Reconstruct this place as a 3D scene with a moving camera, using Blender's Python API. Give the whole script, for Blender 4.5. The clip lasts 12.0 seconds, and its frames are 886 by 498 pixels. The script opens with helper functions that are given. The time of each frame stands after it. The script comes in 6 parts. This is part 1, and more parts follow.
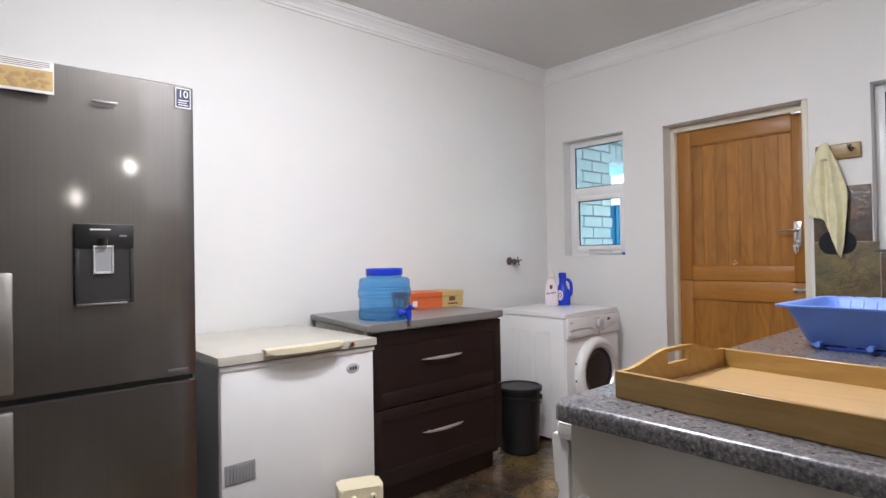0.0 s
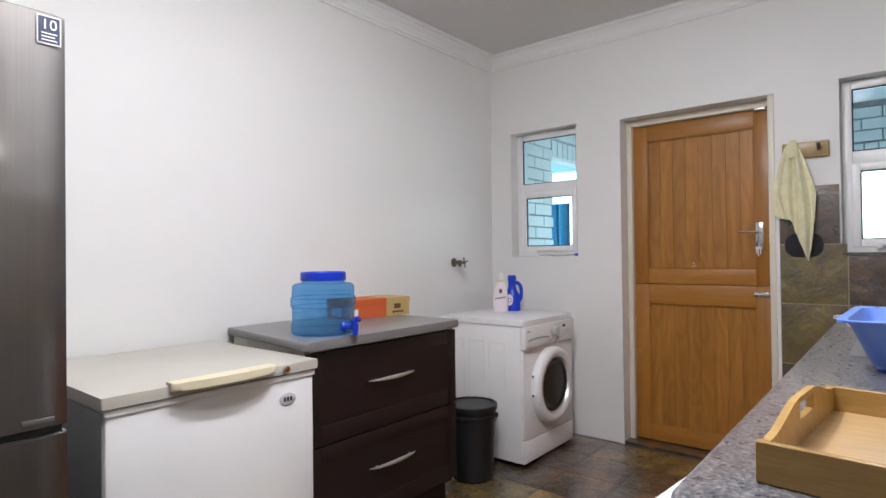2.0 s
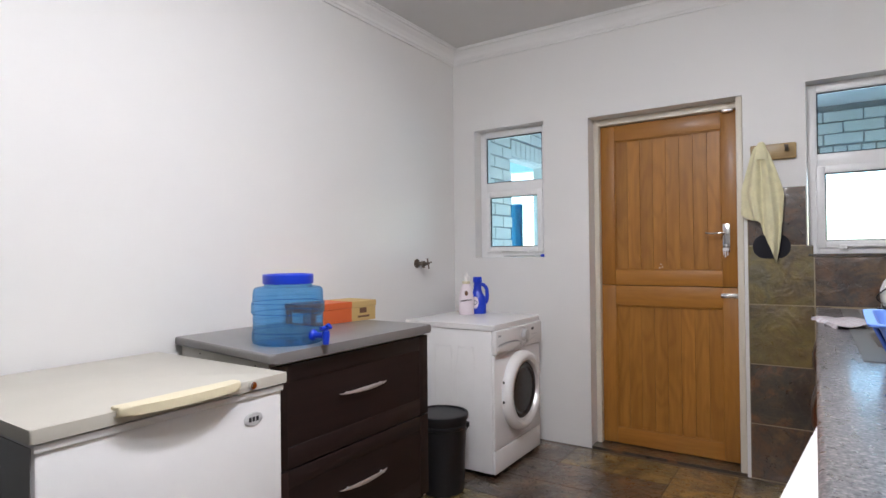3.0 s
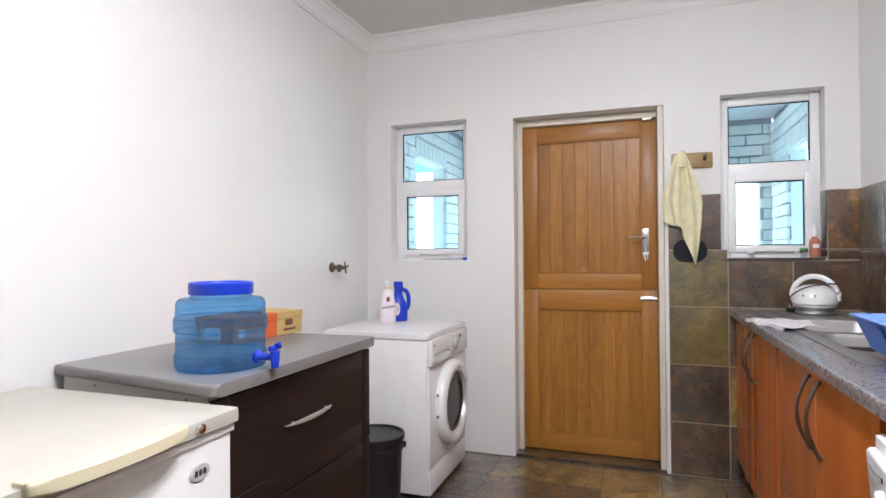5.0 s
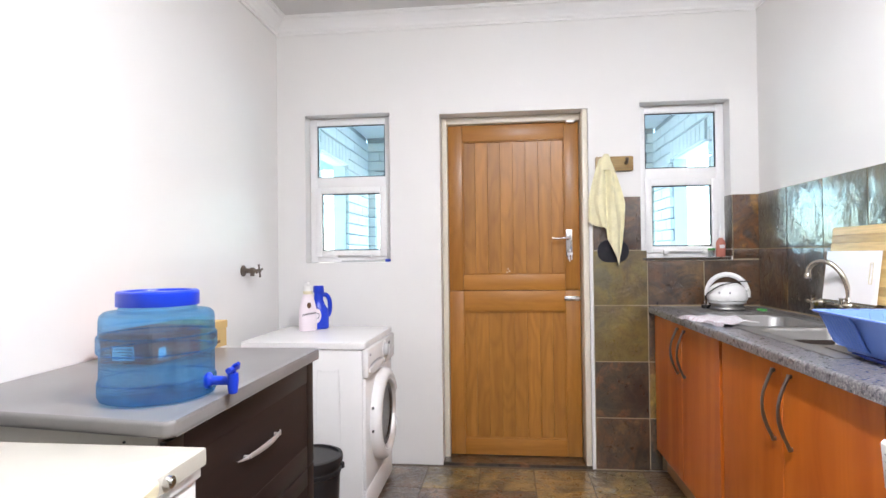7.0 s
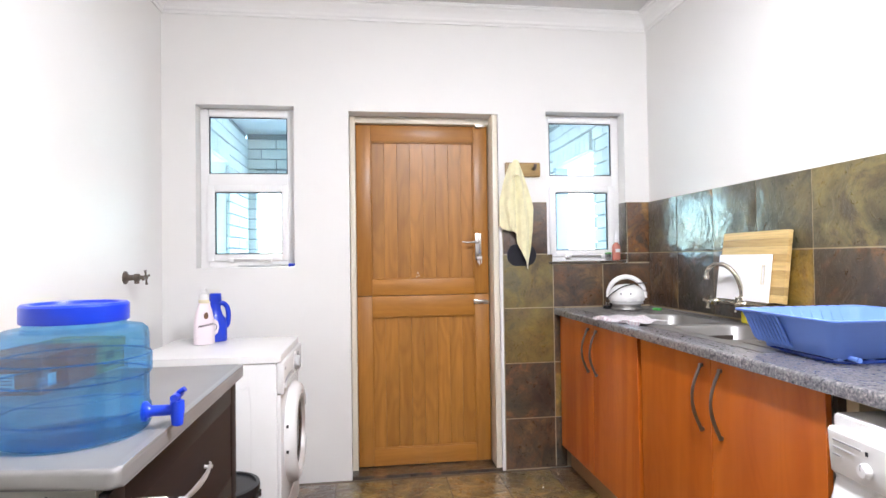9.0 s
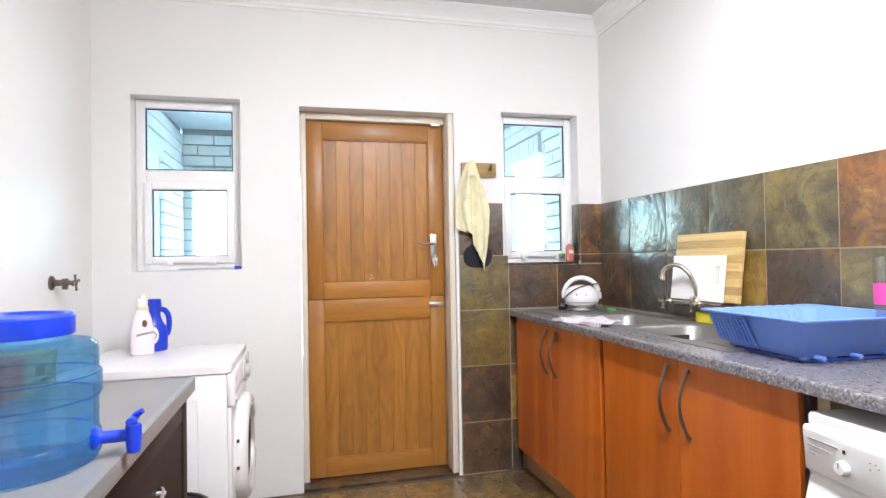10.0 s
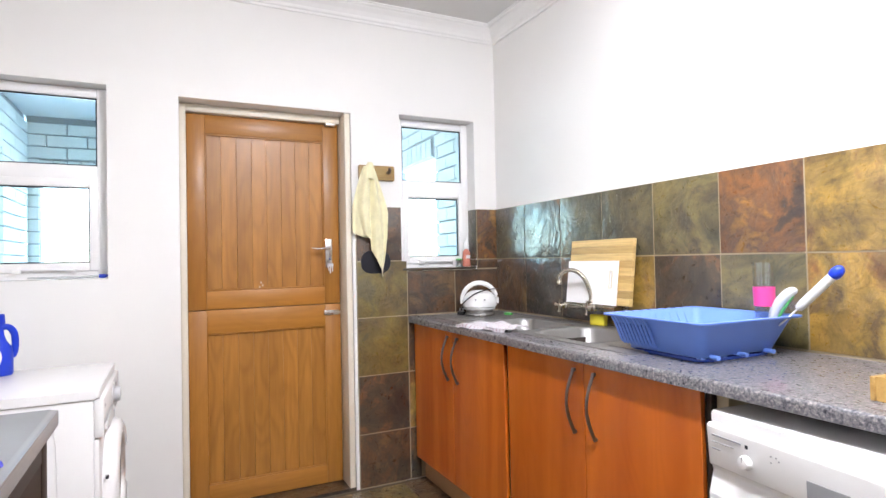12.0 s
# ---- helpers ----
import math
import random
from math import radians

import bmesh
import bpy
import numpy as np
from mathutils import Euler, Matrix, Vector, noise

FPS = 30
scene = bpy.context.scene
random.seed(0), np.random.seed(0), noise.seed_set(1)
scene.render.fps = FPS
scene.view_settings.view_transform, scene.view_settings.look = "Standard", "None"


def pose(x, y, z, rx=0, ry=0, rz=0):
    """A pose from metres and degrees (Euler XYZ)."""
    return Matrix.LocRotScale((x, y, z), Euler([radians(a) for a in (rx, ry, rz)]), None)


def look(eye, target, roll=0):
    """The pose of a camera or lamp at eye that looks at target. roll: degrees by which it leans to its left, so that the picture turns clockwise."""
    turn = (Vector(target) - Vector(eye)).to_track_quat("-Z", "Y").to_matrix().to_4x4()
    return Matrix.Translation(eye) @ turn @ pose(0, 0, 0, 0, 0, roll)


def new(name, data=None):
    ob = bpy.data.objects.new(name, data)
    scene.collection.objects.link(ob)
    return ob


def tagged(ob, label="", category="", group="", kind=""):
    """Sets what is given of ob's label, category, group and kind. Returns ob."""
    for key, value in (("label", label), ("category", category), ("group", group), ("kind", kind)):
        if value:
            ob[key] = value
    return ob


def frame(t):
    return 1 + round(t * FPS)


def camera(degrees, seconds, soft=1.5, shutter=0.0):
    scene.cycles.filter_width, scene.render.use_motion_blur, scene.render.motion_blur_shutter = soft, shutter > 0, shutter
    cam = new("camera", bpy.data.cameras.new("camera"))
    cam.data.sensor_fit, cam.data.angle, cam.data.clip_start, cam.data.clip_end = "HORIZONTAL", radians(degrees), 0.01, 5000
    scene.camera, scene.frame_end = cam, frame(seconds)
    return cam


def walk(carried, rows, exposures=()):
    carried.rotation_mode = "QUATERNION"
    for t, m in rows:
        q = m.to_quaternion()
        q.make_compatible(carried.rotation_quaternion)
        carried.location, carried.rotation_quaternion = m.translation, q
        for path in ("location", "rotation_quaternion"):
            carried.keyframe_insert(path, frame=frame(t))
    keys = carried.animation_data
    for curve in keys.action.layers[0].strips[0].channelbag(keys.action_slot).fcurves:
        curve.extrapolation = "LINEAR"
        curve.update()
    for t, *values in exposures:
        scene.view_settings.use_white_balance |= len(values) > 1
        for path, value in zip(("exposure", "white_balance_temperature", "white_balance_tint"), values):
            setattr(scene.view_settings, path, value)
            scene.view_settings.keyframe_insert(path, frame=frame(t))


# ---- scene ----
cam = camera(76.5, 12.0)
PATH = [
    (0, (0.255, -0.072, 1.216), (1.585, 1.421, 1.242), -1.0),
    (0.5, (0.315, 0.016, 1.217), (1.665, 1.491, 1.243), -1.0),
    (1, (0.363, 0.132, 1.219), (1.768, 1.556, 1.243), -0.9),
    (1.5, (0.407, 0.256, 1.223), (1.88, 1.608, 1.244), -0.8),
    (2, (0.438, 0.377, 1.226), (1.98, 1.651, 1.246), -0.7),
    (2.5, (0.464, 0.495, 1.224), (2.075, 1.682, 1.246), -0.6),
    (3, (0.487, 0.607, 1.226), (2.154, 1.71, 1.247), -0.6),
    (5, (0.541, 1.06, 1.235), (2.428, 1.724, 1.259), -0.4),
    (5.5, (0.564, 1.154, 1.236), (2.489, 1.696, 1.259), -0.4),
    (6, (0.593, 1.243, 1.233), (2.545, 1.674, 1.258), -0.5),
    (6.5, (0.617, 1.332, 1.234), (2.589, 1.662, 1.26), -0.6),
    (8.5, (0.698, 1.641, 1.239), (2.692, 1.492, 1.269), -0.8),
    (9, (0.737, 1.695, 1.237), (2.72, 1.432, 1.272), -0.8),
    (9.5, (0.783, 1.743, 1.241), (2.748, 1.373, 1.276), -0.9),
    (10, (0.829, 1.783, 1.244), (2.77, 1.303, 1.278), -1.0),
    (10.5, (0.87, 1.815, 1.247), (2.78, 1.223, 1.283), -1.0),
    (11, (0.903, 1.837, 1.251), (2.778, 1.141, 1.287), -1.0),
    (11.5, (0.927, 1.846, 1.255), (2.762, 1.052, 1.291), -1.1),
    (12, (0.941, 1.85, 1.258), (2.738, 0.973, 1.296), -1.2),
]
EXPOSURES = [(0, 3.38), (1.5, 3.28), (3.2, 3.30), (5.0, 3.72), (6.5, 4.0), (8.5, 4.24), (12, 4.28)]
walk(cam, [(t, look(eye, target, roll)) for t, eye, target, roll in PATH], EXPOSURES)

# ---- world and lights ----
SUN_EL, SUN_AZ = radians(52), radians(300)
world = bpy.data.worlds.new("sky")
scene.world = world
world.use_nodes = True
wn = world.node_tree
sky = wn.nodes.new("ShaderNodeTexSky")
sky.sky_type, sky.sun_disc, sky.sun_elevation, sky.sun_rotation = "NISHITA", False, SUN_EL, SUN_AZ
wn.nodes["Background"].inputs["Strength"].default_value = 0.15
wn.links.new(sky.outputs["Color"], wn.nodes["Background"].inputs["Color"])


def lamp(name, kind, energy, colour, m, **more):
    data = bpy.data.lights.new(name, kind)
    data.energy, data.color = energy, colour
    if kind == "AREA":
        data.shape, data.size, data.size_y = "RECTANGLE", more["size"], 0.10
    elif kind == "POINT":
        data.shadow_soft_size = more["size"]
    else:
        data.angle = radians(more["size"])
    ob = new(name, data)
    ob.matrix_world = m
    return ob


sun_way = Vector((math.sin(SUN_AZ) * math.cos(SUN_EL), math.cos(SUN_AZ) * math.cos(SUN_EL), math.sin(SUN_EL)))
lamp("sun", "SUN", 3.0, (1, 0.95, 0.88), look(sun_way * 20, (0, 0, 0)), size=0.5)
ROOM_LAMP = (1.50, 1.15, 2.62)
lamp("room_light", "AREA", 3.1, (0.94, 0.95, 1.05), pose(*ROOM_LAMP[:2], 2.60), size=1.2)
# extra point source added to carry the batten's light up the walls
lamp("room_light_fill", "POINT", 2.3, (0.94, 0.95, 1.05), pose(*ROOM_LAMP[:2], 2.52), size=0.12)
PENDANTS = [(1.66, -2.1, 2.16), (1.50, -4.35, 2.05)]
for x, y, z in PENDANTS:
    lamp("kitchen_light", "POINT", 0.35, (1, 0.96, 0.94), pose(x, y, z - 0.03), size=0.035)
# lamp added out of view to brighten the long wall and freezer
FILL_LAMP = (1.0, 0.85, 2.60)
lamp("added_fill_light", "POINT", 3.8, (0.96, 0.96, 1.0), pose(*FILL_LAMP), size=0.07)

# ---- materials ----


def mat(name, colour, rough=0.5, metal=0.0, **more):
    m = bpy.data.materials.new(name)
    m.use_nodes = True
    b = m.node_tree.nodes["Principled BSDF"]
    b.inputs["Base Color"].default_value = (*colour, 1)
    b.inputs["Roughness"].default_value = rough
    b.inputs["Metallic"].default_value = metal
    for key, value in more.items():
        b.inputs[key.replace("_", " ")].default_value = value
    return m


def node(m, kind, links=(), **values):
    n = m.node_tree.nodes.new(kind)
    for key, value in values.items():
        if key in n.inputs:
            n.inputs[key].default_value = value
        else:
            setattr(n, key, value)
    for socket, source in links:
        m.node_tree.links.new(source, n.inputs[socket])
    return n


def base(m):
    return m.node_tree.nodes["Principled BSDF"]


def join(m, source, socket):
    m.node_tree.links.new(source, base(m).inputs[socket])


def coords(m, scale=(1, 1, 1), shift=False, world_space=True):
    if world_space:
        out = node(m, "ShaderNodeNewGeometry").outputs["Position"]
    else:
        out = node(m, "ShaderNodeTexCoord").outputs["Object"]
    if shift:
        info = node(m, "ShaderNodeObjectInfo")
        mul = node(m, "ShaderNodeVectorMath", [(0, info.outputs["Random"])], operation="SCALE", Scale=37.0)
        one = node(m, "ShaderNodeCombineXYZ", [("X", info.outputs["Random"]), ("Y", info.outputs["Random"]), ("Z", info.outputs["Random"])])
        m.node_tree.links.new(one.outputs[0], mul.inputs[0])
        out = node(m, "ShaderNodeVectorMath", [(0, out), (1, mul.outputs[0])], operation="ADD").outputs[0]
    return node(m, "ShaderNodeMapping", [("Vector", out)], Scale=scale).outputs[0]


def noise_of(m, vec, scale, detail=4.0, rough=0.55, distort=0.0):
    return node(m, "ShaderNodeTexNoise", [("Vector", vec)], Scale=scale, Detail=detail, Roughness=rough, Distortion=distort).outputs["Fac"]


def ramp(m, fac, stops, mode="LINEAR"):
    r = node(m, "ShaderNodeValToRGB", [("Fac", fac)])
    r.color_ramp.interpolation = mode
    els = r.color_ramp.elements
    while len(els) < len(stops):
        els.new(0.5)
    for e, (p, c) in zip(els, stops):
        e.position, e.color = p, (*c, 1) if len(c) == 3 else c
    return r.outputs["Color"]


def span(m, fac, lo, hi, to_lo, to_hi):
    return node(m, "ShaderNodeMapRange", [("Value", fac)], **{"From Min": lo, "From Max": hi, "To Min": to_lo, "To Max": to_hi}).outputs["Result"]


def mix(m, a, b, fac, kind="MIX"):
    n = node(m, "ShaderNodeMix", data_type="RGBA", blend_type=kind)
    for k, v in ((0, fac), (6, a), (7, b)):
        if isinstance(v, (float, int)):
            n.inputs[k].default_value = v
        elif isinstance(v, tuple):
            n.inputs[k].default_value = (*v, 1)
        else:
            m.node_tree.links.new(v, n.inputs[k])
    return n.outputs[2]


def bump(m, height, strength=0.3, distance=0.002, second=None):
    b = node(m, "ShaderNodeBump", [("Height", height)], Strength=strength, Distance=distance)
    if second is not None:
        c = node(m, "ShaderNodeBump", [("Height", second[0]), ("Normal", b.outputs[0])], Strength=second[1], Distance=second[2])
        b = c
    join(m, b.outputs[0], "Normal")


def plaster(name, colour, dark=0.9, rough=0.6):
    m = mat(name, colour, rough)
    v = coords(m)
    big = noise_of(m, v, 1.3, 5)
    dim = tuple(c * dark for c in colour)
    join(m, ramp(m, big, [(0.3, dim), (0.7, colour)]), "Base Color")
    fine = noise_of(m, v, 60, 3)
    bump(m, noise_of(m, v, 6, 3), 0.25, 0.004, (fine, 0.25, 0.0006))
    return m


def slate(name, tones, rough=0.3, shift=True, blotch=0.75):
    """Varnished riven slate: a few earth tones in large patches, with veins and a cleft face."""
    m = mat(name, tones[0], rough)
    v = coords(m, shift=shift)
    a = noise_of(m, v, 4.6, 8, 0.6, 1.0)
    c = noise_of(m, v, 24, 8, 0.72, 1.4)
    n = len(tones) - 1
    patch = ramp(m, a, [(0.36 + 0.28 * k / n, t) for k, t in enumerate(tones)])
    spots = mix(m, patch, tuple(t * 0.35 for t in tones[0]), span(m, c, 0.55, 0.68, 0.0, 0.5))
    dust = mix(m, spots, tuple(min(1.0, t * 1.9) for t in tones[-1]), span(m, noise_of(m, v, 45, 7, 0.75, 0.6), 0.58, 0.74, 0.0, 0.35))
    if blotch:
        big = noise_of(m, coords(m, shift=False), 3.6, 6, 0.7, 1.2)
        dust = mix(m, dust, ramp(m, big, [(0.38, (0.30, 0.26, 0.24)), (0.50, (0.8, 0.78, 0.72)), (0.62, (1.5, 1.35, 1.0))]), blotch, "MULTIPLY")
    join(m, dust, "Base Color")
    join(m, span(m, c, 0.3, 0.7, rough - 0.08, rough + 0.16), "Roughness")
    steps = node(m, "ShaderNodeTexVoronoi", [("Vector", coords(m, (1, 1, 1.6), shift))], Scale=7.0, feature="SMOOTH_F1")
    bump(m, noise_of(m, v, 9, 7, 0.62, 1.5), 0.9, 0.010, (steps.outputs["Distance"], 0.5, 0.004))
    ripple = node(m, "ShaderNodeBump", [("Height", noise_of(m, v, 7, 4, 0.5, 1.2))], Strength=1.0, Distance=0.009)
    join(m, ripple.outputs[0], "Coat Normal")
    base(m).inputs["Coat Weight"].default_value = 1.0
    base(m).inputs["Coat IOR"].default_value = 1.75
    base(m).inputs["Coat Roughness"].default_value = 0.19
    return m


def timber(name, light, dark, rough=0.35, scale=1.0, axis="z", shift=True, coat=0.2, grain=0.45, figure=0.0, turns_of=62.0, spread=0.42):
    m = mat(name, light, rough)
    stretch = {"z": (9, 9, 0.55), "x": (0.55, 9, 9), "y": (9, 0.55, 9)}[axis]
    v = coords(m, tuple(s * scale for s in stretch), shift)
    rings = noise_of(m, v, 1.1, 3, 0.5, 2.2)
    wave = node(m, "ShaderNodeTexWave", [("Vector", v)], Scale=0.9, Distortion=11.0, Detail=2.0, bands_direction="DIAGONAL")
    wave.inputs["Detail Scale"].default_value = 0.9
    fibre = noise_of(m, coords(m, tuple(s * scale * 14 for s in stretch), shift), 1.0, 4, 0.6)
    tone = mix(m, ramp(m, wave.outputs["Fac"], [(0.15, dark), (0.75, light)]), ramp(m, rings, [(0.3, dark), (0.65, light)]), 0.5)
    tone = mix(m, tone, ramp(m, fibre, [(0.3, (0.5, 0.45, 0.4)), (0.6, (1, 1, 1))]), grain, "MULTIPLY")
    if figure:
        # flame figure: contour lines of a stretched noise
        f = {"z": (6, 6, 1.6), "x": (1.6, 6, 6), "y": (6, 1.6, 6)}[axis]
        field = noise_of(m, coords(m, f, shift), 1.3, 1.5, 0.4)
        turns = node(m, "ShaderNodeMath", [(0, field)], operation="MULTIPLY")
        turns.inputs[1].default_value = turns_of
        wave_of = node(m, "ShaderNodeMath", [(0, turns.outputs[0])], operation="SINE")
        tone = mix(m, tone, ramp(m, span(m, wave_of.outputs[0], -1, 1, 0, 1), [(0.0, (0.55, 0.48, 0.40)), (0.5, (0.95, 0.93, 0.9)), (1.0, (1.12, 1.15, 1.2))]), figure, "MULTIPLY")
    info = node(m, "ShaderNodeObjectInfo")
    tone = mix(m, tone, span(m, info.outputs["Random"], 0, 1, 1.12 - spread, 1.12), 0.8, "MULTIPLY")
    join(m, tone, "Base Color")
    bump(m, fibre, 0.2, 0.0006)
    base(m).inputs["Coat Weight"].default_value = coat
    base(m).inputs["Coat Roughness"].default_value = 0.2
    return m


def enamel(name, colour, rough=0.3, grime=0.94, **more):
    m = mat(name, colour, rough, **more)
    v = coords(m)
    n = noise_of(m, v, 4, 5, 0.6)
    join(m, ramp(m, n, [(0.3, tuple(c * grime for c in colour)), (0.65, colour)]), "Base Color")
    join(m, span(m, noise_of(m, v, 3, 2), 0.3, 0.7, rough * 0.95, rough * 1.1), "Roughness")
    return m


WALL = plaster("wall_paint", (0.80, 0.785, 0.76), 0.97, 0.55)
CEILING = plaster("ceiling_paint", (0.70, 0.69, 0.67), 0.97, 0.8)
CORNICE = plaster("cornice_paint", (0.84, 0.83, 0.81), 0.97, 0.6)
GROUT = plaster("grout", (0.36, 0.29, 0.19), 0.75, 0.9)
DARK_GROUT = plaster("floor_grout", (0.11, 0.085, 0.06), 0.7, 0.8)
SLATES = {
    "olive": slate("slate_olive", [(0.065, 0.062, 0.034), (0.115, 0.102, 0.05), (0.15, 0.125, 0.055), (0.085, 0.07, 0.04)]),
    "grey": slate("slate_grey", [(0.05, 0.05, 0.036), (0.08, 0.076, 0.048), (0.11, 0.095, 0.052)]),
    "moss": slate("slate_moss", [(0.085, 0.062, 0.022), (0.15, 0.105, 0.03), (0.17, 0.13, 0.035), (0.11, 0.095, 0.04)], blotch=0.4),
    "dark": slate("slate_dark", [(0.028, 0.026, 0.024), (0.045, 0.038, 0.03), (0.06, 0.045, 0.03), (0.15, 0.075, 0.035)]),
    "rust": slate("slate_rust", [(0.055, 0.032, 0.022), (0.19, 0.078, 0.022), (0.12, 0.06, 0.032), (0.30, 0.15, 0.03)]),
    "gold": slate("slate_gold", [(0.11, 0.07, 0.022), (0.25, 0.16, 0.03), (0.32, 0.20, 0.045), (0.17, 0.08, 0.024)]),
    "brown": slate("slate_brown", [(0.05, 0.033, 0.022), (0.105, 0.052, 0.024), (0.07, 0.045, 0.03), (0.15, 0.09, 0.04)]),
}
FLOOR_SLATES = {
    "olive": slate("floor_olive", [(0.11, 0.083, 0.035), (0.21, 0.155, 0.055), (0.14, 0.09, 0.04)], 0.27, blotch=0.9),
    "grey": slate("floor_grey", [(0.061, 0.053, 0.040), (0.104, 0.085, 0.056), (0.073, 0.059, 0.045)], 0.27, blotch=0.9),
    "dark": slate("floor_dark", [(0.043, 0.036, 0.029), (0.073, 0.057, 0.043), (0.110, 0.059, 0.034)], 0.27, blotch=0.9),
    "rust": slate("floor_rust", [(0.073, 0.048, 0.032), (0.171, 0.078, 0.034), (0.208, 0.119, 0.045)], 0.27, blotch=0.9),
    "gold": slate("floor_gold", [(0.13, 0.085, 0.035), (0.30, 0.20, 0.07), (0.22, 0.13, 0.05)], 0.27, blotch=0.9),
    "brown": slate("floor_brown", [(0.067, 0.043, 0.027), (0.122, 0.071, 0.038), (0.092, 0.059, 0.034)], 0.27, blotch=0.9),
}
UPVC = enamel("window_frame_white", (0.88, 0.87, 0.86), 0.3, 0.97)
FRAME_CREAM = enamel("door_frame_cream", (0.74, 0.68, 0.56), 0.4, 0.93)
GASKET = mat("black_gasket", (0.012, 0.014, 0.016), 0.6)
WHITE = enamel("appliance_white", (0.80, 0.79, 0.78), 0.24, 0.96)
OFFWHITE = enamel("laminate_offwhite", (0.62, 0.59, 0.53), 0.45, 0.95)
BOARD_RAW = enamel("bare_board", (0.60, 0.47, 0.28), 0.6, 0.85)
LID = enamel("freezer_lid_beige", (0.53, 0.50, 0.43), 0.35, 0.94)
CREAM = enamel("cream_plastic", (0.74, 0.66, 0.46), 0.4, 0.93)
DARKSIDE = enamel("part_and_shade_grey", (0.30, 0.30, 0.30), 0.35, 0.9)
ESPRESSO = timber("espresso_laminate", (0.016, 0.0065, 0.006), (0.010, 0.0045, 0.0045), 0.5, 1.5, "x", coat=0.0)

CHERRY = timber("cherry_laminate", (0.62, 0.150, 0.014), (0.47, 0.095, 0.008), 0.26, 0.35, "z", coat=0.3, grain=0.08, figure=0.08)
TEAK = timber("varnished_teak", (0.40, 0.172, 0.026), (0.34, 0.138, 0.019), 0.42, 0.6, "z", coat=0.08, grain=0.25, figure=0.10, spread=0.2)
TEAK_BOARD = timber("varnished_teak_board", (0.44, 0.192, 0.030), (0.34, 0.140, 0.020), 0.42, 0.6, "z", coat=0.05, grain=0.25, figure=0.26, turns_of=42.0, spread=0.28)
TEAK_Y = timber("varnished_teak_rail", (0.41, 0.176, 0.027), (0.36, 0.146, 0.020), 0.42, 0.5, "y", coat=0.08, grain=0.25, figure=0.08, spread=0.2)
PINE = timber("tray_pine", (0.47, 0.29, 0.09), (0.40, 0.235, 0.065), 0.4, 1.6, "y", coat=0.2, grain=0.3)
PINE_FLOOR = timber("tray_ply", (0.50, 0.335, 0.165), (0.45, 0.29, 0.135), 0.3, 2.2, "y", coat=0.3, grain=0.3)
RACKWOOD = timber("peg_rack_wood", (0.50, 0.33, 0.11), (0.32, 0.18, 0.05), 0.45, 1.2, "y")
CHROME = mat("chrome", (0.72, 0.71, 0.70), 0.16, 1.0)
NICKEL = enamel("brushed_nickel", (0.50, 0.45, 0.37), 0.26, 0.8, metal=1.0)
BRONZE = enamel("dark_bronze", (0.22, 0.18, 0.15), 0.36, 0.8, metal=1.0)
ALU = mat("satin_aluminium", (0.80, 0.79, 0.78), 0.38, 0.8)
STEEL = mat("sink_steel", (0.36, 0.35, 0.34), 0.50, 1.0)
HANDLE_GREY = mat("handle_grey", (0.42, 0.41, 0.40), 0.38, 1.0)
BLACK = mat("black_plastic", (0.013, 0.013, 0.014), 0.32)
BUCKET = enamel("bucket_black", (0.010, 0.010, 0.012), 0.38, 0.8)
RUBBER = mat("dark_rubber", (0.03, 0.03, 0.032), 0.6)
BLUE = enamel("blue_plastic", (0.008, 0.045, 0.55), 0.3, 0.95)
RACKBLUE = enamel("blue_rack_plastic", (0.15, 0.28, 0.74), 0.35, 0.95)
PINK = enamel("pale_pink_plastic", (0.86, 0.76, 0.80), 0.3, 0.96)
DEEPPINK = mat("pink_band", (0.72, 0.06, 0.25), 0.4)
GREEN = enamel("green_plastic", (0.10, 0.42, 0.10), 0.35)
BRISTLE = enamel("white_bristle", (0.62, 0.63, 0.60), 0.8, 0.85)
ORANGE = enamel("orange_card", (0.62, 0.12, 0.03), 0.6, 0.93)
KRAFT = enamel("kraft_card", (0.55, 0.38, 0.15), 0.65, 0.93)
PAPER = mat("white_paper", (0.75, 0.74, 0.72), 0.6)
GREYBADGE = mat("silver_badge", (0.5, 0.5, 0.5), 0.4)
INK = mat("dark_ink", (0.02, 0.02, 0.025), 0.5)
INKBROWN = mat("brown_ink", (0.13, 0.06, 0.03), 0.6)
GREYINK = mat("grey_ink", (0.28, 0.28, 0.29), 0.5)
SPONGE = enamel("yellow_sponge", (0.70, 0.60, 0.04), 0.9, 0.8)
SOAP = mat("pink_soap_bottle", (0.80, 0.30, 0.22), 0.15, Transmission_Weight=0.35)
CURTAIN = enamel("blue_curtain", (0.02, 0.27, 0.48), 0.8, 0.7)
CYANWALL = plaster("far_room_paint", (0.42, 0.68, 0.72), 0.96, 0.7)
PATIO_FLOOR = plaster("patio_concrete", (0.55, 0.54, 0.52), 0.8, 0.9)
GROUND = plaster("outside_ground", (0.42, 0.40, 0.36), 0.7, 0.95)
BRICK = plaster("painted_brick", (0.80, 0.79, 0.75), 0.9, 0.7)
MORTAR = plaster("brick_mortar", (0.38, 0.38, 0.38), 0.85, 0.9)
GLOBE = mat("opal_globe", (0.9, 0.88, 0.84), 0.3, Emission_Color=(1, 0.93, 0.84, 1), Emission_Strength=7.0)
OPAL = mat("opal_tube", (0.9, 0.88, 0.84), 0.3, Emission_Color=(0.95, 0.96, 1.0, 1), Emission_Strength=1.0)


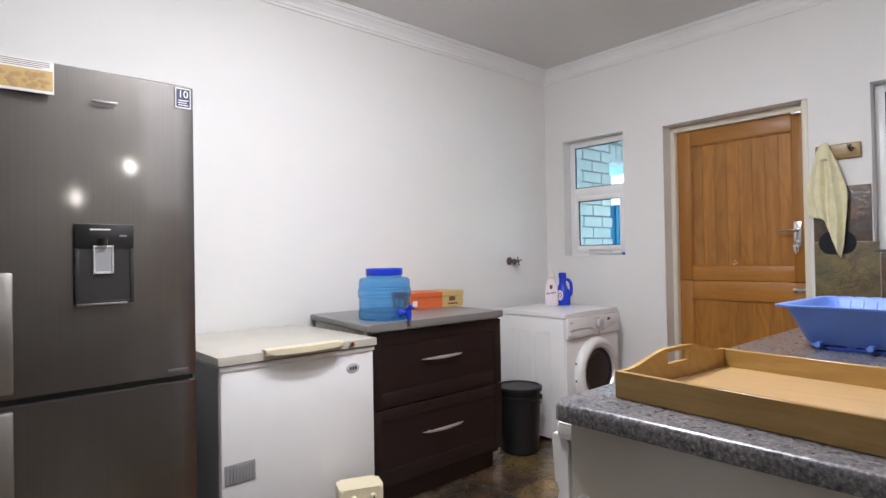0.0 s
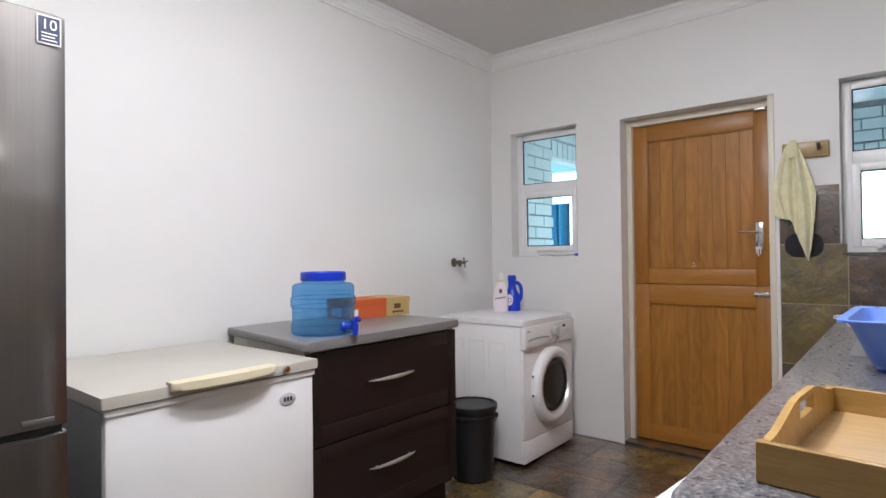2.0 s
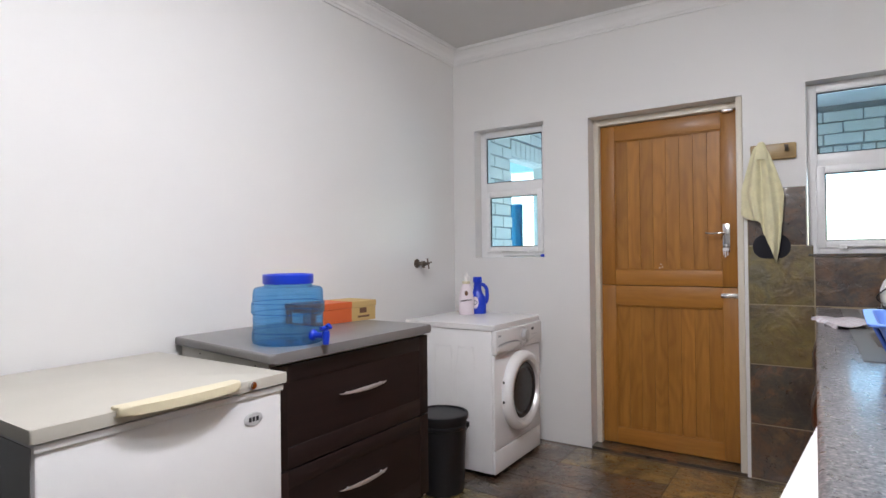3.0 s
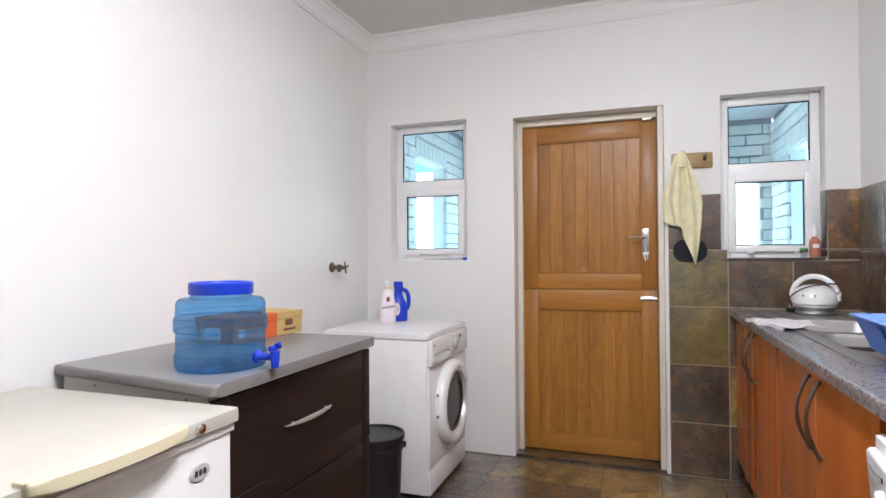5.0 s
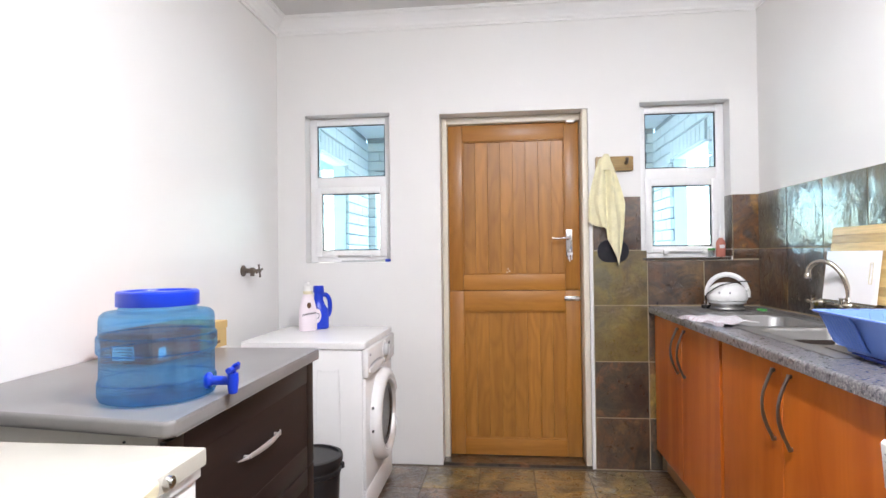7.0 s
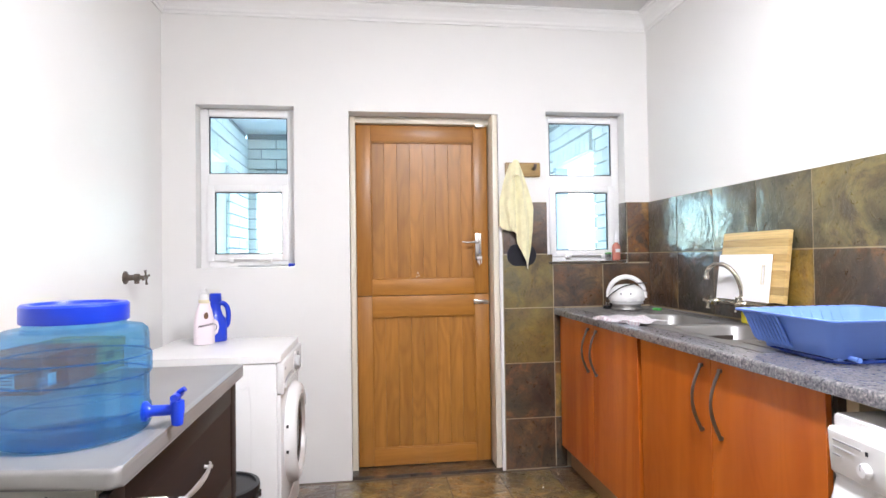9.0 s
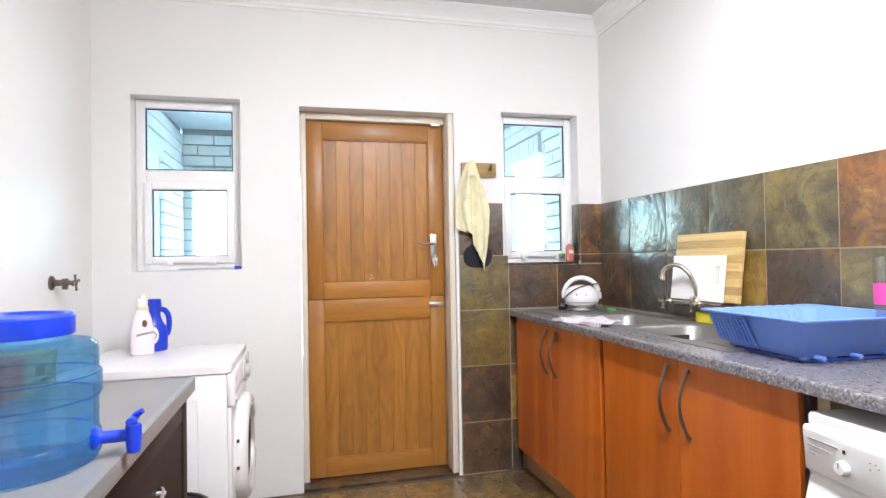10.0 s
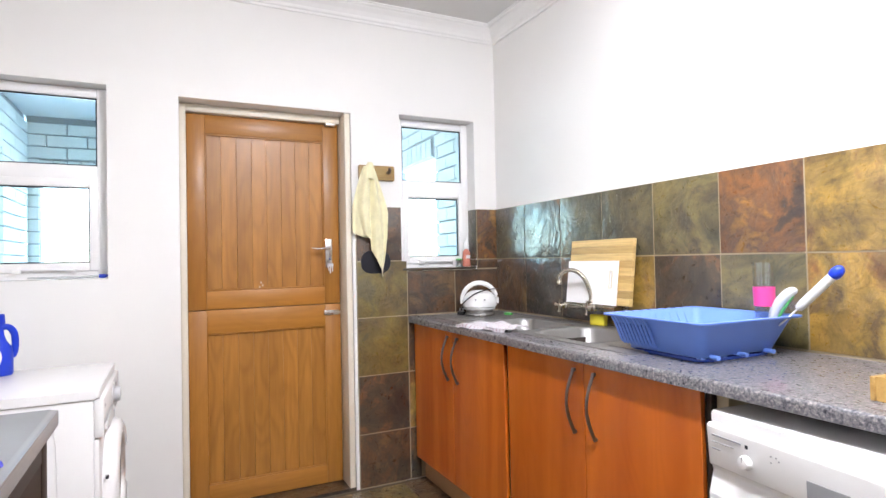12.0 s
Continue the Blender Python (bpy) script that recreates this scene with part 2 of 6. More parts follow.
def pane_material():
    m = bpy.data.materials.new("window_glass")
    m.use_nodes = True
    t = m.node_tree
    t.nodes.remove(t.nodes["Principled BSDF"])
    clear = node(m, "ShaderNodeBsdfTransparent", Color=(0.74, 0.86, 0.89, 1))
    gloss = node(m, "ShaderNodeBsdfGlossy", Roughness=0.01)
    fres = node(m, "ShaderNodeFresnel", IOR=1.45)
    both = node(m, "ShaderNodeMixShader", [(0, fres.outputs[0]), (1, clear.outputs[0]), (2, gloss.outputs[0])])
    t.links.new(both.outputs[0], t.nodes["Material Output"].inputs[0])
    return m


PANE = pane_material()


def clear_plastic(name, tint, haze, shine=0.04, gloss_rough=0.04, bend_share=0.22):
    """Thin clear plastic: tinted see-through with surface gloss and a little milky scatter."""
    m = bpy.data.materials.new(name)
    m.use_nodes = True
    t = m.node_tree
    t.nodes.remove(t.nodes["Principled BSDF"])
    clear = node(m, "ShaderNodeBsdfTransparent", Color=(*tint, 1))
    bent = node(m, "ShaderNodeBsdfRefraction", Color=(*tint, 1), Roughness=0.0, IOR=1.08)
    thru = node(m, "ShaderNodeMixShader", [(1, clear.outputs[0]), (2, bent.outputs[0])], Fac=bend_share)
    milk = node(m, "ShaderNodeBsdfTranslucent", Color=(*tint, 1))
    body = node(m, "ShaderNodeMixShader", [(1, thru.outputs[0]), (2, milk.outputs[0])])
    v = coords(m)
    t.links.new(span(m, noise_of(m, v, 14, 3), 0.3, 0.7, haze * 0.6, haze * 1.4), body.inputs[0])
    bend = node(m, "ShaderNodeBump", [("Height", noise_of(m, v, 22, 2))], Strength=0.25, Distance=0.004)
    gloss = node(m, "ShaderNodeBsdfGlossy", [("Normal", bend.outputs[0])], Roughness=gloss_rough)
    facing = node(m, "ShaderNodeLayerWeight", Blend=0.5).outputs["Facing"]
    power = node(m, "ShaderNodeMath", [(0, facing)], operation="POWER")
    power.inputs[1].default_value = 4.0
    both = node(m, "ShaderNodeMixShader", [(0, span(m, power.outputs[0], 0, 1, shine, 0.35)), (1, body.outputs[0]), (2, gloss.outputs[0])])
    t.links.new(both.outputs[0], t.nodes["Material Output"].inputs[0])
    return m


JUG = clear_plastic("blue_clear_plastic", (0.41, 0.73, 1.0), 0.09, 0.06)
WATER = clear_plastic("water", (0.93, 0.98, 1.0), 0.0, 0.03, 0.02, 0.0)

GLASSY = clear_plastic("drinking_glass", (0.93, 0.95, 0.95), 0.02, 0.08, 0.03, 0.0)


def laminate():
    m = mat("granite_laminate", (0.2, 0.2, 0.2), 0.32)
    v = coords(m)
    cells = node(m, "ShaderNodeTexVoronoi", [("Vector", v)], Scale=120.0, Randomness=1.0)
    a = noise_of(m, v, 150, 4, 0.62, 0.0)
    b = noise_of(m, v, 60, 2, 0.5, 0.0)
    tone = ramp(m, a, [(0.34, (0.035, 0.035, 0.042)), (0.46, (0.12, 0.12, 0.13)), (0.56, (0.19, 0.185, 0.19)), (0.68, (0.36, 0.33, 0.32))])
    tone = mix(m, tone, ramp(m, cells.outputs["Color"], [(0.2, (0.6, 0.6, 0.62)), (0.8, (1.15, 1.1, 1.08))]), 0.7, "MULTIPLY")
    tone = mix(m, tone, ramp(m, b, [(0.35, (0.82, 0.82, 0.85)), (0.65, (1.08, 1.06, 1.04))]), 0.8, "MULTIPLY")
    join(m, tone, "Base Color")
    join(m, span(m, b, 0.3, 0.7, 0.26, 0.32), "Roughness")
    bump(m, a, 0.03, 0.0003)
    base(m).inputs["Coat Weight"].default_value = 0.4
    base(m).inputs["Coat Roughness"].default_value = 0.14
    return m


LAMINATE = laminate()
GREYTOP = enamel("grey_worktop", (0.20, 0.19, 0.185), 0.3, 0.9)


def brushed():
    m = mat("brushed_steel_door", (0.27, 0.262, 0.255), 0.3, 1.0)
    v = coords(m, (260, 260, 1.2))
    n = noise_of(m, v, 1.0, 3)
    w = noise_of(m, coords(m), 2.5, 3)
    join(m, mix(m, ramp(m, n, [(0.3, (0.185, 0.172, 0.163)), (0.7, (0.205, 0.190, 0.180))]), ramp(m, w, [(0.3, (0.85, 0.85, 0.85)), (0.7, (1, 1, 1))]), 0.8, "MULTIPLY"), "Base Color")
    join(m, span(m, n, 0.3, 0.7, 0.34, 0.40), "Roughness")
    base(m).inputs["Coat Weight"].default_value = 1.0
    base(m).inputs["Coat IOR"].default_value = 1.6
    base(m).inputs["Coat Roughness"].default_value = 0.07
    return m


FRIDGE = brushed()


def towelling(name, colour, stripe=None):
    m = mat(name, colour, 0.95, Sheen_Weight=0.3)
    v = coords(m)
    join(m, ramp(m, noise_of(m, v, 25, 4), [(0.3, tuple(c * 0.85 for c in colour)), (0.65, colour)]), "Base Color")
    bump(m, noise_of(m, v, 420, 2), 0.6, 0.0015)
    if stripe:
        z = node(m, "ShaderNodeTexWave", [("Vector", coords(m))], Scale=16.0, bands_direction="X")
        join(m, ramp(m, z.outputs["Fac"], [(0.90, colour), (0.96, stripe)]), "Base Color")
    return m


TOWEL = towelling("pale_yellow_towel", (0.80, 0.745, 0.48))
CLOTH = towelling("striped_dishcloth", (0.62, 0.60, 0.62), (0.40, 0.20, 0.25))

# ---- mesh helpers ----


def box(bm, x0, x1, y0, y1, z0, z1, bevel=0.0, segments=2, keep=None):
    """A box; bevel rounds its edges."""
    r = bmesh.ops.create_cube(bm, size=1)
    vs = r["verts"]
    for v in vs:
        v.co = ((x0 + x1) / 2 + v.co.x * (x1 - x0), (y0 + y1) / 2 + v.co.y * (y1 - y0), (z0 + z1) / 2 + v.co.z * (z1 - z0))
    if bevel:
        es = {e for v in vs for e in v.link_edges}
        if keep:
            es = {e for e in es if keep(e)}
        bmesh.ops.bevel(bm, geom=list(es), offset=bevel, segments=segments, profile=0.5, affect="EDGES")
    return vs


def cyl(bm, at, r, length, axis="z", segments=24, r2=None, caps=True):
    r2 = r if r2 is None else r2
    turn = {"z": Matrix(), "x": Matrix.Rotation(radians(90), 4, "Y"), "y": Matrix.Rotation(radians(-90), 4, "X")}[axis]
    m = Matrix.Translation(at) @ turn @ Matrix.Translation((0, 0, length / 2))
    return bmesh.ops.create_cone(bm, cap_ends=caps, segments=segments, radius1=r, radius2=r2, depth=length, matrix=m)["verts"]


def lathe(bm, profile, centre=(0, 0, 0), axis="z", segments=40, squash=(1, 1), caps=True):
    """Turns a profile of (radius, height) about an axis."""
    rings = []
    for r, h in profile:
        ring = []
        for k in range(segments):
            a = 2 * math.pi * k / segments
            p = (r * math.cos(a) * squash[0], r * math.sin(a) * squash[1], h)
            if axis == "y":
                p = (p[0], h, p[1])
            elif axis == "x":
                p = (h, p[0], p[1])
            ring.append(bm.verts.new(Vector(p) + Vector(centre)))
        rings.append(ring)
    for a, b in zip(rings, rings[1:]):
        for k in range(segments):
            bm.faces.new((a[k], a[(k + 1) % segments], b[(k + 1) % segments], b[k]))
    if caps and profile[0][0] > 1e-5:
        bm.faces.new(rings[0][::-1])
    if caps and profile[-1][0] > 1e-5:
        bm.faces.new(rings[-1])
    bmesh.ops.remove_doubles(bm, verts=[v for ring in rings for v in ring], dist=1e-6)


def tube(bm, points, radius, segments=10, caps=True, flat=1.0):
    """A round bar along points; radius may be a list."""
    pts = [Vector(p) for p in points]
    rad = radius if isinstance(radius, (list, tuple)) else [radius] * len(pts)
    rings, up = [], Vector((0.13, 0.21, 1)).normalized()
    for k, p in enumerate(pts):
        d = (pts[min(k + 1, len(pts) - 1)] - pts[max(k - 1, 0)]).normalized()
        side = d.cross(up)
        if side.length < 0.05:
            side = d.cross(Vector((1, 0, 0)))
        side.normalize()
        top = side.cross(d)
        rings.append([bm.verts.new(p + rad[k] * (math.cos(a) * side + math.sin(a) * flat * top)) for a in (2 * math.pi * j / segments for j in range(segments))])
    for a, b in zip(rings, rings[1:]):
        for k in range(segments):
            bm.faces.new((a[k], a[(k + 1) % segments], b[(k + 1) % segments], b[k]))
    if caps:
        bm.faces.new(rings[0][::-1])
        bm.faces.new(rings[-1])


def bow(a, b, out, steps=14):
    """Points of an arc from a to b that swells by out."""
    a, b, out = Vector(a), Vector(b), Vector(out)
    return [a.lerp(b, k / steps) + out * math.sin(math.pi * k / steps) for k in range(steps + 1)]


def smooth_path(points, steps=6):
    pts = [Vector(p) for p in points]
    out = []
    for k in range(len(pts) - 1):
        p0, p1, p2, p3 = pts[max(k - 1, 0)], pts[k], pts[k + 1], pts[min(k + 2, len(pts) - 1)]
        for j in range(steps):
            t = j / steps
            out.append(0.5 * ((2 * p1) + (p2 - p0) * t + (2 * p0 - 5 * p1 + 4 * p2 - p3) * t * t + (3 * p1 - p0 - 3 * p2 + p3) * t**3))
    return out + [pts[-1]]


def sheet(bm, nx, ny, place, thick=0.0):
    """A cloth: place(u, v) gives the points; thick makes a second face."""
    layers = []
    for side in ((0, 1) if thick else (0,)):
        grid = [[None] * (ny + 1) for _ in range(nx + 1)]
        for i in range(nx + 1):
            for j in range(ny + 1):
                u, v = i / nx, j / ny
                p = Vector(place(u, v))
                if side:
                    e = 1e-3
                    n = (Vector(place(u + e, v)) - p).cross(Vector(place(u, v + e)) - p)
                    p = p - n.normalized() * thick if n.length > 1e-12 else p
                grid[i][j] = bm.verts.new(p)
        for i in range(nx):
            for j in range(ny):
                q = (grid[i][j], grid[i + 1][j], grid[i + 1][j + 1], grid[i][j + 1])
                bm.faces.new(q if not side else q[::-1])
        layers.append(grid)
    if thick:
        a, b = layers
        rim = [(i, 0) for i in range(nx + 1)] + [(nx, j) for j in range(1, ny + 1)] + [(i, ny) for i in range(nx - 1, -1, -1)] + [(0, j) for j in range(ny - 1, 0, -1)]
        for (i, j), (k, l) in zip(rim, rim[1:] + rim[:1]):
            bm.faces.new((a[i][j], b[i][j], b[k][l], a[k][l]))


def slab(bm, outline, z0, z1, bevel=0.0, segments=3):
    """A plate with an outline of (x, y), its upper and lower rims rounded by bevel."""
    low = [bm.verts.new((x, y, z0)) for x, y in outline]
    high = [bm.verts.new((x, y, z1)) for x, y in outline]
    bm.faces.new(low[::-1])
    bm.faces.new(high)
    n = len(outline)
    for k in range(n):
        bm.faces.new((low[k], low[(k + 1) % n], high[(k + 1) % n], high[k]))
    if bevel:
        es = [e for e in bm.edges if (e.verts[0] in high and e.verts[1] in high) or (e.verts[0] in low and e.verts[1] in low)]
        bmesh.ops.bevel(bm, geom=es, offset=bevel, segments=segments, profile=0.5, affect="EDGES")


def round_rect(x0, x1, y0, y1, r, steps=6):
    out = []
    for cx, cy, a0 in ((x1 - r, y1 - r, 0), (x0 + r, y1 - r, 90), (x0 + r, y0 + r, 180), (x1 - r, y0 + r, 270)):
        for k in range(steps + 1):
            a = radians(a0 + 90 * k / steps)
            out.append((cx + r * math.cos(a), cy + r * math.sin(a)))
    return out


def part(name, bm, material, parent=None, label="", smooth=None):
    """Links a bmesh as one mesh under a thing or part."""
    bmesh.ops.recalc_face_normals(bm, faces=bm.faces)
    me = bpy.data.meshes.new(name)
    bm.to_mesh(me)
    bm.free()
    me.materials.append(material)
    if smooth is not None:
        me.shade_smooth()
        me.set_sharp_from_angle(angle=radians(smooth))
    ob = new(name, me)
    ob.parent = parent
    if label:
        ob["label"] = label
    return ob


def thing(name, at, label, category, group="", turn=0.0, kind=""):
    ob = new(name)
    ob.matrix_world = pose(*at, 0, 0, turn)
    ob.empty_display_size = 0.1
    return tagged(ob, label, category, group, kind)


def block(name, parent, material, x0, x1, y0, y1, z0, z1, bevel=0.0, label="", segments=2):
    bm = bmesh.new()
    box(bm, x0, x1, y0, y1, z0, z1, bevel, segments)
    return part(name, bm, material, parent, label, 40 if bevel else None)


def structure(name, boxes, material, label="", bevel=0.0):
    bm = bmesh.new()
    for b in boxes:
        box(bm, *b, bevel)
    return tagged(part(name, bm, material, None, label), kind="structure")


# ---- structure ----
WT = 0.935                           # top of the sink worktop
WX, LY, CZ = 3.972, 2.81, 2.70      # door wall, long wall, ceiling
WALL_T = 0.24
D0, D1, DZ = 0.93, 1.80, 2.088       # door opening
W1A, W1B, W2A, W2B, WZ0, WZ1 = 2.105, 2.633, 0.143, 0.637, 1.203, 2.11
structure("floor", [(-2.0, WX, -5.8, LY, -0.12, -0.006)], DARK_GROUT)
structure("ceiling", [(-2.2, WX + WALL_T, -6.0, LY + 0.2, CZ, CZ + 0.15)], CEILING)
structure("wall_door_side", [
    (WX, WX + WALL_T, W1B, LY + 0.2, -0.1, CZ), (WX, WX + WALL_T, W1A, W1B, -0.1, WZ0), (WX, WX + WALL_T, W1A, W1B, WZ1, CZ),
    (WX, WX + WALL_T, D1, W1A, -0.1, CZ), (WX, WX + WALL_T, D0, D1, DZ, CZ), (WX, WX + WALL_T, W2B, D0, -0.1, CZ),
    (WX, WX + WALL_T, W2A, W2B, -0.1, WZ0), (WX, WX + WALL_T, W2A, W2B, WZ1, CZ), (WX, WX + WALL_T, -6.0, W2A, -0.1, CZ)], WALL)
structure("wall_long", [(-2.2, WX, LY, LY + 0.2, -0.1, CZ)], WALL)
structure("wall_sink_side", [(1.26, WX, -0.16, -0.010, -0.1, CZ)], WALL)
structure("wall_behind", [(-2.2, -2.0, -6.0, LY, -0.1, CZ)], WALL)
structure("wall_kitchen_end", [(-2.0, WX, -6.0, -5.8, -0.1, CZ)], WALL)

CORNICE_PROFILE = [(0.0, -0.092), (0.010, -0.092), (0.012, -0.080), (0.020, -0.074), (0.024, -0.060), (0.040, -0.040), (0.060, -0.024), (0.066, -0.016), (0.080, -0.014), (0.084, -0.006), (0.094, -0.006), (0.094, 0.0), (0.0, 0.0)]


def cornice(name, a, b, inward, mitre_a=0, mitre_b=0):
    """A cove along the wall from a to b."""
    a, b, n = Vector((*a, 0)), Vector((*b, 0)), Vector((*inward, 0))
    d = (b - a).normalized()
    bm = bmesh.new()
    rings = []
    for p, m, s in ((a, mitre_a, 1), (b, mitre_b, -1)):
        rings.append([bm.verts.new(p + n * o + d * s * m * o + Vector((0, 0, CZ - 0.001 + h))) for o, h in CORNICE_PROFILE])
    k = len(CORNICE_PROFILE)
    for j in range(k):
        bm.faces.new((rings[0][j], rings[0][(j + 1) % k], rings[1][(j + 1) % k], rings[1][j]))
    bm.faces.new(rings[0])
    bm.faces.new(rings[1][::-1])
    return bm


top = tagged(part("cornice", cornice("c", (-2.0, LY), (WX, LY), (0, -1), 0, 1), CORNICE, None, "white moulded plaster cornice"), kind="structure")
tagged(part("cornice", cornice("c", (WX, LY), (WX, -0.01), (-1, 0), 1, 1), CORNICE, None, "white moulded plaster cornice"), kind="structure")
tagged(part("cornice", cornice("c", (WX, -0.01), (1.26, -0.01), (0, 1), 1, 0), CORNICE, None, "white moulded plaster cornice"), kind="structure")
bm = bmesh.new()
for k in range(175):
    x = WX - 0.11 - k * 0.03
    box(bm, x - 0.009, x + 0.009, LY - 0.0125, LY - 0.0085, CZ - 0.088, CZ - 0.074)
tagged(part("cornice_dentils", bm, CORNICE, top), kind="stuff")


PX0, PX1, PYA, PYB, PZ = WX + WALL_T, 6.75, -0.157, 2.93, 2.56
LEFT_GAP, RIGHT_GAP, FAR_GAP = (5.13, 5.95), (5.15, 6.15), (-0.05, 2.84)
SIDE_SOFFIT, SIDE_TOP, FAR_SOFFIT, FAR_TOP = 2.13, 2.292, 2.018, 2.188


def outside():
    """The roofed patio behind the door wall, with brick walls, and the room and ground beyond it."""
    x0, x1, ya, yb, top_z, t = PX0, PX1, PYA, PYB, PZ, 0.14
    structure("patio_floor", [(x0, 12, -4.0, 8.0, -0.2, -0.05)], PATIO_FLOOR)
    structure("patio_ceiling", [(x0, x1 + 0.15, ya - 0.15, yb + 0.15, top_z, top_z + 0.14)], CEILING)
    structure("ground", [(-60, 120, -90, 90, -0.5, -0.21)], GROUND)
    (l0, l1), (r0, r1), (f0, f1) = LEFT_GAP, RIGHT_GAP, FAR_GAP
    structure("patio_wall_left", [(x0, l0, yb + 0.012, yb + t, -0.05, top_z), (l0, l1, yb + 0.012, yb + t, SIDE_SOFFIT, top_z), (l1, x1, yb + 0.012, yb + t, -0.05, top_z)], MORTAR)
    structure("patio_wall_right", [(x0, r0, ya - t, ya - 0.012, -0.05, top_z), (r0, r1, ya - t, ya - 0.012, SIDE_SOFFIT, top_z), (r1, x1, ya - t, ya - 0.012, -0.05, top_z)], MORTAR)
    structure("patio_wall_far", [(x1 + 0.012, x1 + t, ya, f0, -0.05, top_z), (x1 + 0.012, x1 + t, f0, f1, FAR_SOFFIT, top_z), (x1 + 0.012, x1 + t, f1, yb, -0.05, top_z)], MORTAR)
    q = 0.006
    structure("opening_lining", [(l0, l0 + q, yb + 0.02, yb + t, -0.05, SIDE_SOFFIT - q), (l1 - q, l1, yb + 0.02, yb + t, -0.05, SIDE_SOFFIT - q), (l0, l1, yb + 0.02, yb + t, SIDE_SOFFIT - q, SIDE_SOFFIT),
                                 (r0, r0 + q, ya - t, ya - 0.02, -0.05, SIDE_SOFFIT - q), (r1 - q, r1, ya - t, ya - 0.02, -0.05, SIDE_SOFFIT - q), (r0, r1, ya - t, ya - 0.02, SIDE_SOFFIT - q, SIDE_SOFFIT),
                                 (x1 + 0.02, x1 + t, f0, f0 + q, -0.05, FAR_SOFFIT - q), (x1 + 0.02, x1 + t, f1 - q, f1, -0.05, FAR_SOFFIT - q), (x1 + 0.02, x1 + t, f0, f1, FAR_SOFFIT - q, FAR_SOFFIT)], BRICK)
    # the room behind the left opening
    structure("far_room_walls", [(7.2, 7.3, 3.09, 3.40, -0.05, 2.5), (7.2, 7.3, 3.40, 4.25, -0.05, 0.9), (7.2, 7.3, 3.40, 4.25, 2.3, 2.5), (7.2, 7.3, 4.25, 5.6, -0.05, 2.5),
                                 (4.0, 4.1, 3.09, 5.6, -0.05, 2.5), (x1 + t, 7.2, 3.09, 3.13, -0.05, 2.5)], CYANWALL)
    structure("far_room_ceiling", [(4.0, 7.3, 3.09, 5.7, 2.5, 2.6)], CEILING)
    structure("far_room_right_wall", [(x1 + t, 7.3, -2.6, -2.5, -0.05, 2.5), (4.3, 7.3, -2.7, -2.6, -0.05, 2.5)], CYANWALL)
    curtain = thing("curtain", (7.12, 3.9, 1.0), "turquoise blue curtain gathered in folds before a window", "curtain")
    bm = bmesh.new()
    sheet(bm, 90, 3, lambda u, v: (0.025 * math.sin(u * 60) + 0.01 * math.sin(u * 23), -0.15 + 0.50 * u + 0.015 * math.sin(u * 41), -0.05 + 0.92 * v), 0.002)
    part("fabric", bm, CURTAIN, curtain, "", 60)
    bm = bmesh.new()
    cyl(bm, (0, -0.5, 0.88), 0.01, 0.9, "y", 10)
    part("rail", bm, ALU, curtain)


def brick_walls():
    """Painted bricks of the patio, each with its own edges."""
    x0, x1, ya, yb, top_z = PX0, PX1, PYA, PYB, PZ
    (l0, l1), (r0, r1), (f0, f1) = LEFT_GAP, RIGHT_GAP, FAR_GAP
    L, H, J = 0.29, 0.093, 0.011
    made = {}

    def mesh_of(l, h):
        key = (round(l, 3), h)
        if key not in made:
            bm = bmesh.new()
            box(bm, 0, l, -0.014, 0.02, 0, h, 0.004, 1)
            me = bpy.data.meshes.new("brick")
            bm.to_mesh(me)
            bm.free()
            me.materials.append(BRICK)
            made[key] = me
        return made[key]

    def lay(owner, start, along, m_turn, length, gap, sill_top, soldiers_top):
        row = 0
        z = 0.95
        while z + H <= top_z + 0.001:
            s = -(L + J) / 2 if row % 2 else 0.0
            while s < length:
                a, b = max(s, 0.0), min(s + L, length)
                pieces = [(a, b)]
                if z < soldiers_top and z + H > 0 and gap:
                    cut = []
                    for p, q in pieces:
                        if p < gap[0]:
                            cut.append((p, min(q, gap[0])))
                        if q > gap[1]:
                            cut.append((max(p, gap[1]), q))
                    pieces = cut
                for p, q in pieces:
                    if q - p > 0.04:
                        o = new("brick", mesh_of(round((q - p) / 0.01) * 0.01, H))
                        o.parent = owner
                        o.matrix_world = pose(*(Vector(start) + Vector(along) * p + Vector((0, 0, z + (row * 7919 % 5 - 2) * 0.0004))), 0, 0, m_turn)
                s += L + J
            z += H + J
            row += 1
        k = gap[0] if gap else 0
        while gap and k + H <= gap[1] + 0.02:
            o = new("brick", mesh_of(H, round(soldiers_top - sill_top - 0.01, 3)))
            o.parent = owner
            o.matrix_world = pose(*(Vector(start) + Vector(along) * k + Vector((0, 0, sill_top))), 0, 0, m_turn)
            k += H + J

    lay(bpy.data.objects["patio_wall_left"], (x0, yb, 0), (1, 0, 0), 0, x1 - x0, (l0 - x0, l1 - x0), SIDE_SOFFIT, SIDE_TOP)
    lay(bpy.data.objects["patio_wall_right"], (x1, ya, 0), (-1, 0, 0), 180, x1 - x0, (x1 - r1, x1 - r0), SIDE_SOFFIT, SIDE_TOP)
    lay(bpy.data.objects["patio_wall_far"], (x1, yb, 0), (0, -1, 0), -90, yb - ya, (yb - f1, yb - f0), FAR_SOFFIT, FAR_TOP)


outside()


